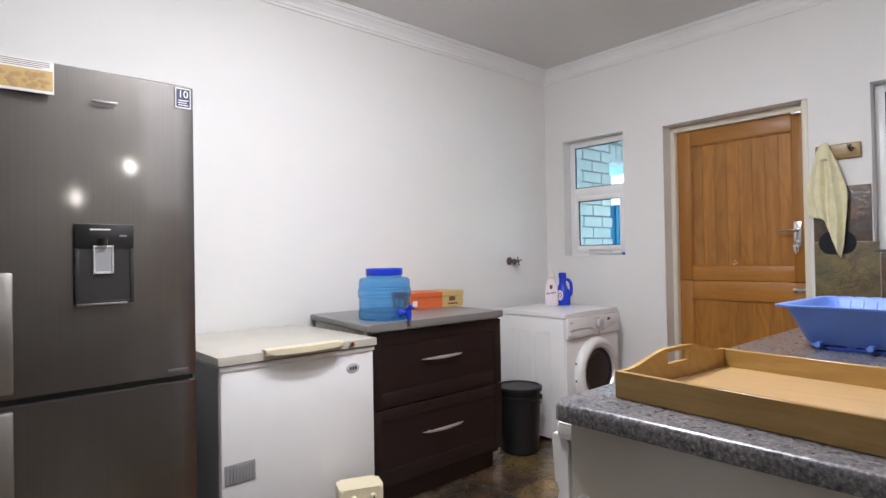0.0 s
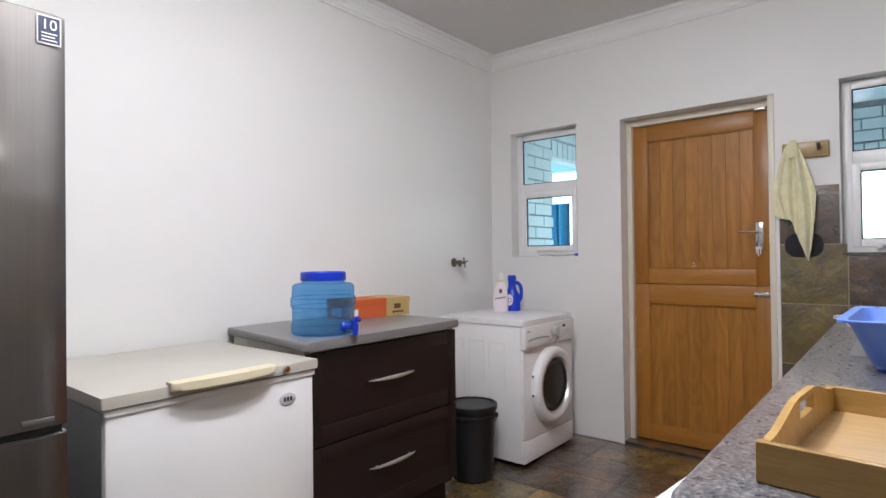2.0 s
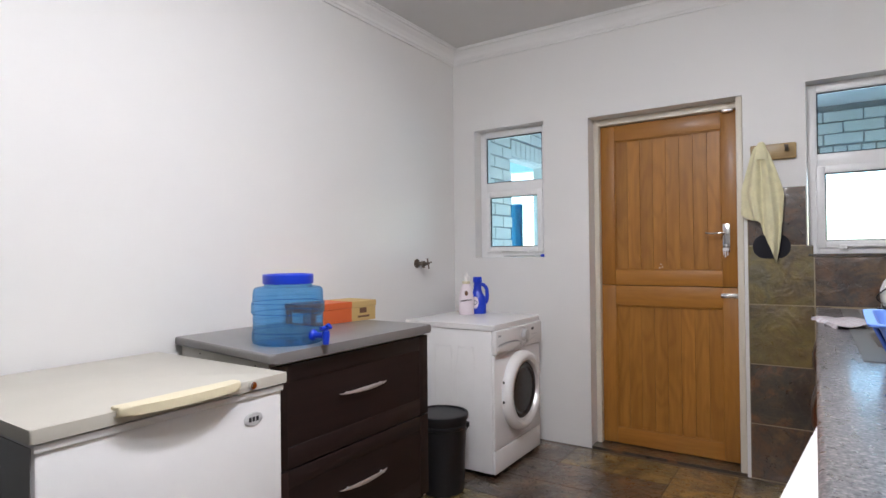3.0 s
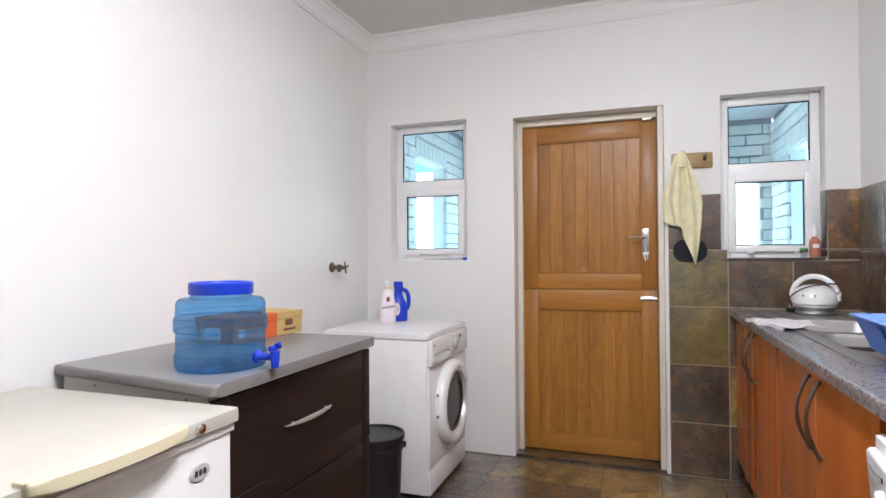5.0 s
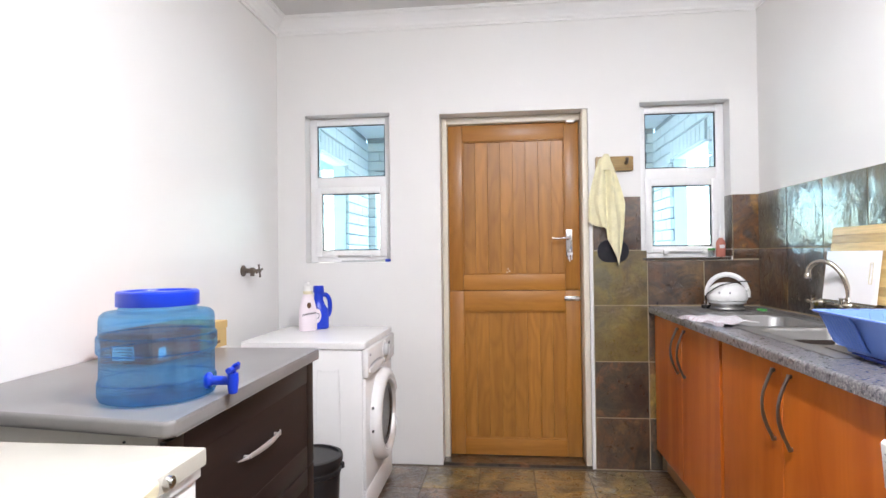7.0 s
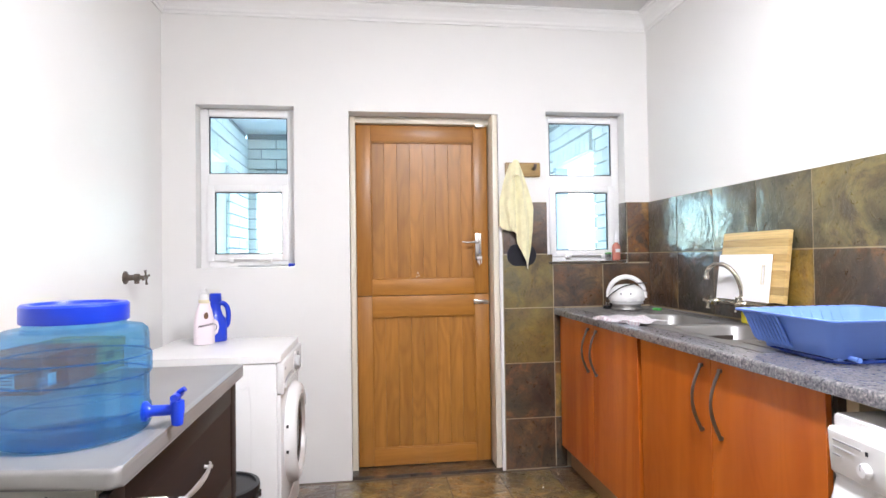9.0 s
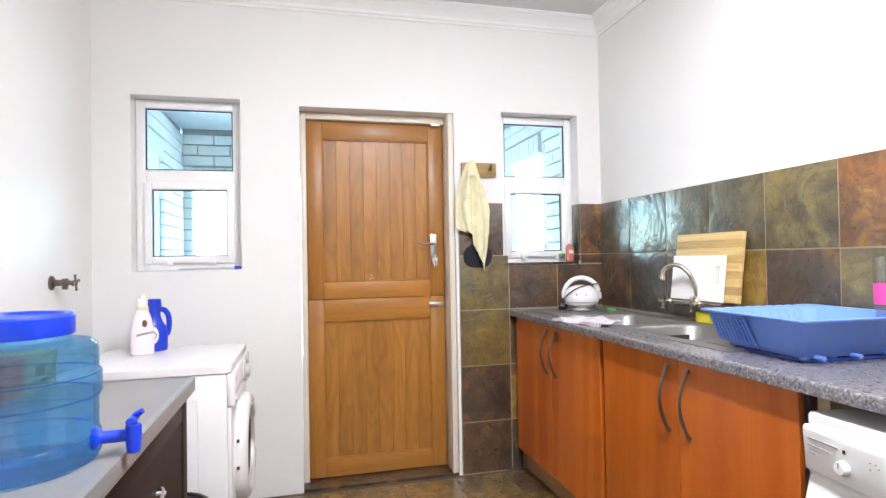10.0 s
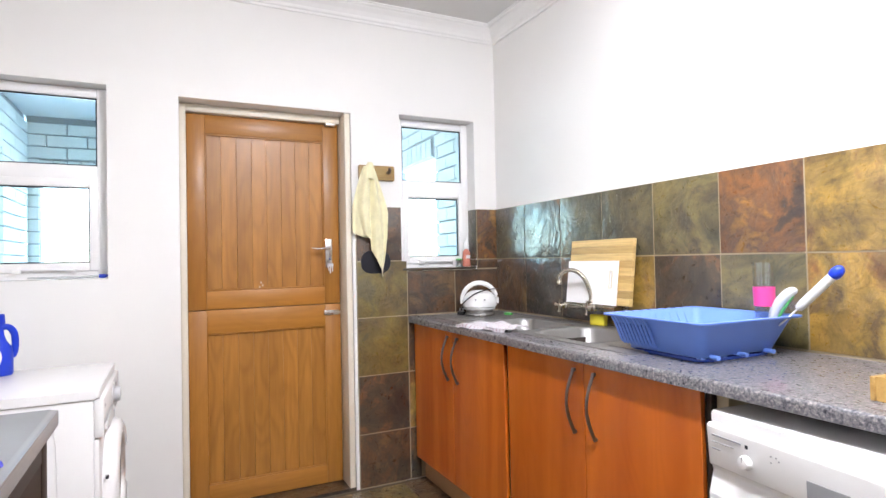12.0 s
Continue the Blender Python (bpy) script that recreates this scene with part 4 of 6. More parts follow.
def drawer_unit():
    d = thing("drawer_unit", (2.20, 2.13, 0), "dark espresso wood drawer unit with two deep closed drawers", "drawers")
    X0, X1 = -0.455, 0.447
    bm = bmesh.new()
    slab(bm, [(X0, 0.018), (X0 + 0.016, 0.018), (X0 + 0.098, 0.66), (X0 + 0.082, 0.66)], 0.10, 0.866, 0.001, 1)
    part("side_panel", bm, OFFWHITE, d, "off-white side panel")
    block("side_panel", d, OFFWHITE, X1 - 0.016, X1, 0.018, 0.66, 0.10, 0.866, 0.001, "off-white side panel")
    block("back_panel", d, OFFWHITE, X0 + 0.1, X1 - 0.016, 0.652, 0.66, 0.10, 0.866)
    block("bottom_panel", d, ESPRESSO, X0 + 0.1, X1 - 0.016, 0.02, 0.652, 0.10, 0.116)
    block("top_rail", d, OFFWHITE, X0 + 0.016, X1 - 0.016, 0.02, 0.10, 0.850, 0.866)
    block("plinth", d, ESPRESSO, X0 + 0.02, X1 - 0.02, 0.06, 0.076, 0.0, 0.0995)
    for z0, z1 in ((0.492, 0.852), (0.122, 0.486)):
        w = tagged(new("drawer"), "dark espresso drawer with a recessed panel front")
        w.parent = d
        s = 0.062
        a, b = X0 + 0.002, X1 - 0.002
        block("stile", w, ESPRESSO, a, a + s, -0.002, 0.016, z0, z1, 0.002)
        block("stile", w, ESPRESSO, b - s, b, -0.002, 0.016, z0, z1, 0.002)
        block("rail", w, ESPRESSO, a + s, b - s, -0.0015, 0.0155, z0, z0 + s + 0.012, 0.002)
        block("rail", w, ESPRESSO, a + s, b - s, -0.0015, 0.0155, z1 - s, z1, 0.002)
        block("panel", w, ESPRESSO, a + s, b - s, 0.0006, 0.013, z0 + s + 0.012, z1 - s)
        bm = bmesh.new()
        zc = z0 + (z1 - z0) * 0.57
        n = 22
        verts = []
        for k in range(n + 1):
            u = k / n
            x = -0.140 + 0.28 * u
            hgt = 0.0005 + 0.0075 * math.sin(math.pi * u) ** 0.75
            y = -0.004 - 0.020 * math.sin(math.pi * u) ** 0.6
            verts.append([bm.verts.new(p) for p in ((x, y, zc - hgt), (x, y - 0.003 * math.sin(math.pi * u), zc), (x, y, zc + hgt), (x, y + 0.005, zc + hgt), (x, y + 0.005, zc - hgt))])
        for p, q in zip(verts, verts[1:]):
            for j in range(5):
                bm.faces.new((p[j], p[(j + 1) % 5], q[(j + 1) % 5], q[j]))
        bm.faces.new(verts[0])
        bm.faces.new(verts[-1][::-1])
        for x in (-0.10, 0.10):
            cyl(bm, (x, -0.02, zc), 0.005, 0.022, "y", 10)
        part("handle", bm, ALU, w, "satin steel boat-shaped handle", 40)
    for y in (0.10, 0.50):
        bm = bmesh.new()
        cyl(bm, (X0 - 0.003 + (y - 0.018) * 0.128, y, 0.848), 0.003, 0.003, "x", 8)
        part("screw", bm, INK, d)
    t = thing("grey_worktop", (2.20, 2.13, 0.8665), "grey laminate worktop with a rounded front edge", "worktop")
    out = [(X1 + 0.006, 0.675), (X0 + 0.062, 0.675)] + [(X0 - 0.028 + 0.02 - 0.02 * math.cos(radians(a)), -0.028 + 0.02 - 0.02 * math.sin(radians(a))) for a in range(0, 91, 15)]
    out += [(X1 + 0.006 - 0.02 + 0.02 * math.sin(radians(a)), -0.028 + 0.02 - 0.02 * math.cos(radians(a))) for a in range(0, 91, 18)]
    bm = bmesh.new()
    slab(bm, out, 0, 0.036, 0.010, 4)
    part("top", bm, GREYTOP, t, "", 40)


def water_jug():
    j = thing("water_dispenser_jug", (1.937, 2.270, 0.9025), "translucent blue plastic water jug with a blue lid and a tap", "water jug")
    # ribs: a proud band round the middle, a low ring near the foot, a square shoulder
    P = [(0.0001, 0.004), (0.098, 0.003), (0.118, 0.001), (0.128, 0.005), (0.1325, 0.014), (0.1325, 0.044), (0.1285, 0.048), (0.1285, 0.112),
         (0.1345, 0.117), (0.1345, 0.150), (0.1290, 0.155), (0.1290, 0.188), (0.1265, 0.201), (0.118, 0.209), (0.100, 0.212), (0.089, 0.214), (0.087, 0.219), (0.087, 0.236)]
    bm = bmesh.new()
    lathe(bm, P, (0, 0, 0), "z", 72)
    part("jug_body", bm, JUG, j, "clear blue ribbed body", 28)
    bm = bmesh.new()
    for r, z in ((0.1305, 0.046), (0.1315, 0.1145), (0.132, 0.1525), (0.1285, 0.083), (0.129, 0.170)):
        thin = 0.0016 if z not in (0.083, 0.170) else 0.0007
        tube(bm, [(r * math.cos(a), r * math.sin(a), z) for a in [2 * math.pi * k / 72 for k in range(73)]], thin, 6)
    part("moulded_ring", bm, JUG, j, "", 60)
    bm = bmesh.new()
    lathe(bm, [(0.0001, 0.009), (0.116, 0.009), (0.1245, 0.014), (0.1245, 0.052), (0.0001, 0.0525)], (0, 0, 0), "z", 60)
    part("water", bm, WATER, j, "shallow water in the bottom", 40)
    bm = bmesh.new()
    lathe(bm, [(0.0001, 0.236), (0.089, 0.236), (0.0895, 0.240), (0.0925, 0.222), (0.0935, 0.224), (0.0935, 0.254), (0.090, 0.258), (0.078, 0.258), (0.076, 0.253), (0.0001, 0.252)], (0, 0, 0), "z", 72)
    lid = part("lid", bm, BLUE, j, "screw-on blue lid", 40)
    t = tagged(new("tap"), "blue plastic jug tap")
    t.parent = j
    t.matrix_basis = pose(0.006, -0.128, 0.036, 0, 0, 4)
    bm = bmesh.new()
    lathe(bm, [(0.020, 0.006), (0.020, 0.0), (0.013, -0.006), (0.011, -0.010), (0.011, -0.055), (0.0001, -0.055)], (0, 0, 0), "y", 20)
    part("barrel", bm, BLUE, t, "", 40)
    bm = bmesh.new()
    lathe(bm, [(0.0001, 0.018), (0.013, 0.018), (0.014, 0.0), (0.011, -0.030), (0.0085, -0.032), (0.0001, -0.031)], (0, -0.058, 0), "z", 20)
    part("nozzle", bm, BLUE, t, "", 40)
    bm = bmesh.new()
    tube(bm, smooth_path([(0, -0.058, 0.016), (0, -0.058, 0.028), (0.0, -0.064, 0.036), (0.0, -0.073, 0.041)], 4), [0.008] * 6 + [0.009] * 7, 12, flat=0.6)
    cyl(bm, (-0.026, -0.058, 0.028), 0.0075, 0.052, "x", 14)
    part("lever", bm, BLUE, t, "", 40)


def shoe_box():
    b = thing("shoe_box", (2.292, 2.521, 0.9035), "long orange and kraft cardboard shoe box, lid on", "box", turn=-5)
    L, D, H, M = 0.41, 0.20, 0.098, 0.245
    block("orange_half", b, ORANGE, 0.003, M, 0.003, D - 0.003, 0.0, H - 0.031, 0.001, "", 1)
    block("kraft_half", b, KRAFT, M + 0.0003, L - 0.003, 0.003, D - 0.003, 0.0, H - 0.031, 0.001, "", 1)
    block("lid_orange", b, ORANGE, 0.0, M, 0.0, D, H - 0.030, H, 0.0015, "orange part of the lid", 1)
    block("lid_kraft", b, KRAFT, M + 0.0003, L, 0.0, D, H - 0.030, H, 0.0015, "kraft part of the lid", 1)
    block("label", b, PAPER, 0.0018, 0.0029, 0.07, 0.15, 0.012, 0.056)
    bm = bmesh.new()
    for k in range(4):
        box(bm, 0.0011, 0.0017, 0.076, 0.130 - 0.01 * (k % 2), 0.018 + 0.009 * k, 0.021 + 0.009 * k)
    part("label_print", bm, INKBROWN, b)
    block("front_label", b, PAPER, 0.028, 0.060, 0.0018, 0.0029, 0.018, 0.050)
    block("mark", b, INKBROWN, M + 0.052, M + 0.098, 0.0018, 0.0029, 0.038, 0.064)
    block("mark_bar", b, INKBROWN, M + 0.040, M + 0.118, 0.0018, 0.0029, 0.016, 0.026)


def bucket():
    b = thing("bucket", (2.945, 2.255, 0), "black plastic bucket with its lid closed and wire handle hanging", "bucket")
    bm = bmesh.new()
    lathe(bm, [(0.0001, 0.002), (0.112, 0.002), (0.116, 0.006), (0.130, 0.33), (0.136, 0.335), (0.136, 0.350), (0.131, 0.352), (0.132, 0.378)], (0, 0, 0), "z", 44)
    part("pail", bm, BUCKET, b, "", 40)
    bm = bmesh.new()
    lathe(bm, [(0.141, 0.376), (0.143, 0.392), (0.141, 0.402), (0.128, 0.404), (0.126, 0.396), (0.0001, 0.397)], (0, 0, 0), "z", 44)
    part("lid", bm, BUCKET, b, "closed black lid", 40)
    bm = bmesh.new()
    tube(bm, [(0.138 * math.cos(a), 0.138 * math.sin(a) - 0.010 * math.sin(3 * a), 0.345 - 0.12 * abs(math.sin((a + 1.2) / 1.0)) ** 1.0) for a in [-1.2 + 1.55 * k / 24 for k in range(25)]], 0.0028, 8)
    part("handle", bm, RUBBER, b, "", 50)
    for a in (-1.2, 0.35):
        bm = bmesh.new()
        cyl(bm, (0.136 * math.cos(a), 0.136 * math.sin(a), 0.335), 0.013, 0.022, "z", 12)
        part("ear", bm, BUCKET, b)
    block("tag", b, PAPER, 0.128, 0.142, -0.045, -0.028, 0.355, 0.372)
    c = thing("water_hose", (2.70, 2.36, 0), "clear coiled plastic hose behind the bucket on the floor", "hose")
    bm = bmesh.new()
    tube(bm, smooth_path([(-0.02, 0.06, 0.42), (0.0, 0.04, 0.25), (0.01, 0.0, 0.10), (0.0, -0.10, 0.014), (-0.06, -0.16, 0.012), (-0.08, -0.12, 0.012), (0.0, -0.05, 0.012), (0.03, 0.05, 0.02)]), 0.010, 10)
    part("hose", bm, GREYINK, c, "", 50)


def washing_machine():
    w = thing("washing_machine", (3.188, 2.072, 0), "white front-loading washing machine with a closed round door", "washing machine")
    W, D, H = 0.61, 0.60, 0.838
    bm = bmesh.new()
    box(bm, 0, W, 0.012, D, 0.022, H - 0.030, 0.012)
    part("cabinet", bm, WHITE, w, "", 40)
    bm = bmesh.new()
    slab(bm, round_rect(-0.004, W + 0.004, -0.004, D + 0.004, 0.014), H - 0.030, H, 0.007)
    part("top_lid", bm, WHITE, w, "", 40)
    for x in (0.05, W - 0.05):
        for y in (0.05, D - 0.05):
            bm = bmesh.new()
            cyl(bm, (x, y, 0), 0.022, 0.024, "z", 14)
            part("foot", bm, BLACK, w)
    block("kick_panel", w, WHITE, 0.006, W - 0.006, -0.002, 0.014, 0.024, 0.150, 0.004)
    block("front_panel", w, WHITE, 0.006, W - 0.006, -0.002, 0.014, 0.154, 0.670, 0.004)
    bm = bmesh.new()
    box(bm, 0.002, W - 0.002, -0.018, 0.014, 0.674, H - 0.032, 0.008)
    c = part("control_panel", bm, WHITE, w, "", 40)
    # the detergent drawer: its lower lip sweeps down in a shallow curve over a dark finger slot
    lip = [(0.012, 0.716), (0.012, 0.700), (0.07, 0.690), (0.15, 0.688), (0.23, 0.696), (0.285, 0.712), (0.250, 0.722), (0.18, 0.727), (0.09, 0.724)]
    bm = bmesh.new()
    near = [bm.verts.new((x, -0.026, z)) for x, z in lip]
    far = [bm.verts.new((x, -0.016, z)) for x, z in lip]
    bm.faces.new(near)
    bm.faces.new(far[::-1])
    for k in range(len(lip)):
        bm.faces.new((near[k], near[(k + 1) % len(lip)], far[(k + 1) % len(lip)], far[k]))
    part("detergent_drawer", bm, WHITE, c)
    # no recess is cut; a dark bar paints the shade of the slot
    bm = bmesh.new()
    tube(bm, smooth_path([(0.016, -0.019, 0.722), (0.08, -0.019, 0.730), (0.17, -0.019, 0.732), (0.25, -0.019, 0.727), (0.285, -0.019, 0.716)], 4), [0.0015] * 2 + [0.0045] * 13 + [0.0015] * 2, 8)
    part("drawer_grip", bm, DARKSIDE, c, "dark bar for the shade in the finger slot", 50)
    bm = bmesh.new()
    tube(bm, smooth_path([(0.012, -0.0185, 0.684), (0.15, -0.0185, 0.676), (0.33, -0.0185, 0.690), (0.48, -0.0185, 0.720), (0.60, -0.0185, 0.752)], 5), 0.0016, 6)
    part("moulded_line", bm, GREYBADGE, c, "", 60)
    ux, uz = 0.345, 0.752
    bm = bmesh.new()
    lathe(bm, [(0.036, 0.0), (0.036, -0.006), (0.030, -0.010), (0.028, -0.026), (0.0001, -0.027)], (ux, -0.017, uz), "y", 36)
    part("dial", bm, GREYBADGE, c, "silver programme dial", 40)
    bm = bmesh.new()
    lathe(bm, [(0.049, 0.001), (0.049, -0.0025), (0.040, -0.003)], (ux, -0.0175, uz), "y", 36, caps=False)
    part("dial_ring", bm, ALU, c)
    for x, z in ((ux - 0.045, uz - 0.042), (ux, uz - 0.060), (ux + 0.045, uz - 0.042)):
        bm = bmesh.new()
        lathe(bm, [(0.012, 0.0), (0.011, -0.005), (0.0001, -0.006)], (x, -0.018, z), "y", 16)
        part("button", bm, GREYBADGE, c, "", 40)
    block("display", c, INK, 0.450, 0.482, -0.0192, -0.0178, 0.764, 0.780)
    block("badge", c, GREYINK, 0.025, 0.040, -0.0192, -0.0178, 0.772, 0.782)
    block("badge", c, GREYINK, 0.045, 0.052, -0.0192, -0.0178, 0.772, 0.782)
    for k in range(4):
        block("print_bar", c, GREYINK, 0.452 + k * 0.02, 0.463 + k * 0.02, -0.0190, -0.0178, 0.738, 0.741)
    dx, dz = 0.312, 0.432
    door = tagged(new("door"), "round white porthole door with dark glass")
    door.parent = w
    bm = bmesh.new()
    ring = [(0.228, 0.0), (0.231, -0.018), (0.222, -0.040), (0.202, -0.052), (0.180, -0.048), (0.166, -0.032), (0.158, -0.014), (0.158, 0.0)]
    n = 72
    loops = []
    for k in range(n):
        a = 2 * math.pi * k / n
        # the opening side is pinched to a narrow waist beside the recessed grip
        g = max(0.0, 1 - (math.degrees(abs((a + math.pi) % (2 * math.pi) - math.pi)) / 24) ** 2)
        loops.append([bm.verts.new((dx + (r - 0.040 * g * (r > 0.19)) * math.cos(a), -0.002 + y * (1 - 0.45 * g), dz + (r - 0.040 * g * (r > 0.19)) * math.sin(a))) for r, y in ring])
    for k in range(n):
        p, q = loops[k], loops[(k + 1) % n]
        for j in range(len(ring) - 1):
            bm.faces.new((p[j], p[j + 1], q[j + 1], q[j]))
    part("ring", bm, WHITE, door, "", 50)
    bm = bmesh.new()
    lathe(bm, [(0.163, -0.012), (0.155, -0.020), (0.135, -0.016), (0.100, 0.004), (0.060, 0.010), (0.0001, 0.011)], (dx, -0.014, dz), "y", 48)
    part("porthole", bm, PORTHOLE, door, "dark glossy glass bowl", 60)
    bm = bmesh.new()
    lathe(bm, [(0.178, -0.046), (0.172, -0.047), (0.163, -0.034), (0.161, -0.022)], (dx, -0.002, dz), "y", 64, caps=False)
    part("inner_rim", bm, ALU, door, "", 50)
    bm = bmesh.new()
    tube(bm, [(dx + 0.184 * math.cos(a), -0.034, dz + 0.184 * math.sin(a)) for a in [radians(-20 + 5 * k) for k in range(9)]], [0.004] + [0.010] * 7 + [0.004], 10)
    part("door_grip", bm, DARKSIDE, door, "grey recessed grip", 50)
    for z in (0.085, -0.025):
        bm = bmesh.new()
        cyl(bm, (dx - 0.232, -0.018, dz + z - 0.008), 0.0055, 0.012, "z", 10)
        part("hinge_pin", bm, BLACK, door)
    # shallow pressed ribs in the left side
    for k in range(3):
        bm = bmesh.new()
        a = 0.12 + k * 0.15
        pts = [(-0.0015, a, 0.10), (-0.0015, a, 0.66), (-0.0015, a + 0.03, 0.70), (-0.0015, a + 0.08, 0.70), (-0.0015, a + 0.11, 0.66), (-0.0015, a + 0.11, 0.10)]
        tube(bm, smooth_path(pts, 3), 0.0010, 6, flat=1.0)
        part("pressed_rib", bm, WHITE, w, "", 60)


def bottles():
    p = thing("softener_bottle", (3.60, 2.49, 0.8385), "pale pink fabric softener bottle with a white cap", "bottle", turn=-58)
    bm = bmesh.new()
    lathe(bm, [(0.0001, 0.0), (0.046, 0.001), (0.049, 0.006), (0.048, 0.10), (0.045, 0.125), (0.040, 0.15), (0.033, 0.175), (0.027, 0.190), (0.024, 0.205)], (0, 0, 0), "z", 36, (1, 0.68))
    part("bottle_body", bm, PINK, p, "", 50)
    bm = bmesh.new()
    lathe(bm, [(0.0235, 0.200), (0.025, 0.203), (0.025, 0.214), (0.0235, 0.216)], (0, 0, 0), "z", 28)
    part("neck_ring", bm, CREAM, p, "", 40)
    bm = bmesh.new()
    lathe(bm, [(0.022, 0.215), (0.022, 0.243), (0.013, 0.250), (0.012, 0.268), (0.0001, 0.270)], (0, 0, 0), "z", 24)
    part("cap", bm, PAPER, p, "white cap", 40)
    bm = bmesh.new()
    lathe(bm, [(0.0001, -0.0045), (0.011, -0.001), (0.0001, 0.001)], (0.0, -0.0300, 0.140), "y", 14, (1, 1.5))
    part("print_oval", bm, INKBROWN, p)
    bm = bmesh.new()
    tube(bm, smooth_path([(-0.036 + 0.006 * k, -0.0340, 0.088 + 0.0009 * k + (0.006 if k % 2 else -0.003) * (1.4 if k == 0 else 1)) for k in range(13)], 4), 0.0016, 6)
    part("printed_line", bm, INK, p)
    b = thing("detergent_bottle", (3.700, 2.455, 0.8385), "blue laundry detergent bottle with a moulded side handle", "bottle")
    b.rotation_euler = (0, 0, radians(-62))
    bm = bmesh.new()
    lathe(bm, [(0.0001, 0.0), (0.052, 0.001), (0.056, 0.007), (0.056, 0.085), (0.050, 0.11), (0.034, 0.135), (0.026, 0.160), (0.024, 0.205)], (-0.008, 0, 0), "z", 36, (1, 0.62))
    part("bottle_body", bm, BLUE, b, "", 50)
    bm = bmesh.new()
    tube(bm, smooth_path([(0.008, 0, 0.190), (0.032, 0, 0.188), (0.050, 0, 0.165), (0.055, 0, 0.13), (0.052, 0, 0.09), (0.042, 0, 0.07)]), 0.0125, 12)
    part("handle", bm, BLUE, b, "", 50)
    bm = bmesh.new()
    lathe(bm, [(0.029, 0.203), (0.030, 0.206), (0.028, 0.238), (0.025, 0.241), (0.0001, 0.241)], (-0.008, 0, 0), "z", 28)
    part("cap", bm, BLUE, b, "blue ribbed cap", 40)
    bm = bmesh.new()
    lathe(bm, [(0.0001, -0.0006), (0.026, 0.0), (0.0001, 0.001)], (-0.022, -0.0352, 0.075), "y", 20, (0.85, 1.5))
    part("label_patch", bm, PINK, b, "pink label patch")
    bm = bmesh.new()
    tube(bm, [(-0.022 + 0.011 * math.cos(a), -0.0366, 0.075 + 0.014 * math.sin(a)) for a in [math.pi * k / 8 for k in range(17)]], 0.0016, 6)
    part("printed_ring", bm, INKBLUE, b)


def wall_tap():
    t = thing("wall_tap", (3.50, LY, 1.17), "old bronze wall stop tap with a cross handle", "tap")
    bm = bmesh.new()
    lathe(bm, [(0.0001, 0.0), (0.030, 0.0), (0.030, -0.006), (0.018, -0.014), (0.014, -0.016), (0.013, -0.040), (0.018, -0.044), (0.018, -0.062), (0.010, -0.066), (0.008, -0.085), (0.0001, -0.085)], (0, 0, 0), "y", 28)
    part("flange", bm, BRONZE, t, "", 40)
    bm = bmesh.new()
    cyl(bm, (0, -0.052, -0.028), 0.011, 0.028, "z", 16)
    part("outlet", bm, BRONZE, t, "", 40)
    bm = bmesh.new()
    for d in (Vector((1, 0, 0.25)), Vector((-0.25, 0, 1))):
        d.normalize()
        c = Vector((0, -0.092, 0))
        tube(bm, [c - d * 0.034, c - d * 0.026, c + d * 0.026, c + d * 0.034], [0.0065, 0.0045, 0.0045, 0.0065], 10)
    lathe(bm, [(0.010, -0.083), (0.010, -0.098), (0.0001, -0.101)], (0, 0, 0), "y", 16)
    part("cross_handle", bm, BRONZE, t, "", 50)


def sill_strip():
    s = thing("tipped_strip", (WX + 0.022, 2.155, WZ0 + 0.001), "long white plastic strip with a blue tip lying on the sill", "strip", turn=2)
    bm = bmesh.new()
    tube(bm, [(0.01, -0.01, 0.010), (0.012, 0.10, 0.009), (0.006, 0.26, 0.009)], [0.0085, 0.007, 0.005], 10, flat=0.8)
    # grey on the white strip stands in for its shaded outline
    part("strip", bm, GREYBADGE, s, "", 50)
    bm = bmesh.new()
    tube(bm, [(0.010, -0.012, 0.011), (0.009, -0.032, 0.011), (0.009, -0.048, 0.013)], [0.0095, 0.0095, 0.005], 10)
    part("tip", bm, BLUE, s, "blue tip", 50)


def peg_rack():
    r = thing("peg_rack", (WX, 0.786, 1.757), "pale wooden wall peg rack with a rounded board", "peg rack")
    bm = bmesh.new()
    slab(bm, round_rect(-0.106, 0.106, -0.042, 0.042, 0.008, 3), 0, 0.020, 0.004)
    bm.transform(Matrix.Rotation(radians(-90), 4, "Y") @ Matrix.Rotation(radians(90), 4, "Z"))
    board = part("board", bm, RACKWOOD, r, "", 40)
    for y in (0.055, -0.063):
        bm = bmesh.new()
        tube(bm, smooth_path([(-0.018, y, 0.006), (-0.040, y, 0.000), (-0.056, y, 0.010), (-0.058, y, 0.026)], 4), [0.008] * 10 + [0.0095] * 3, 12)
        part("peg", bm, RACKWOOD if y > 0 else BRONZE, r, "", 50)


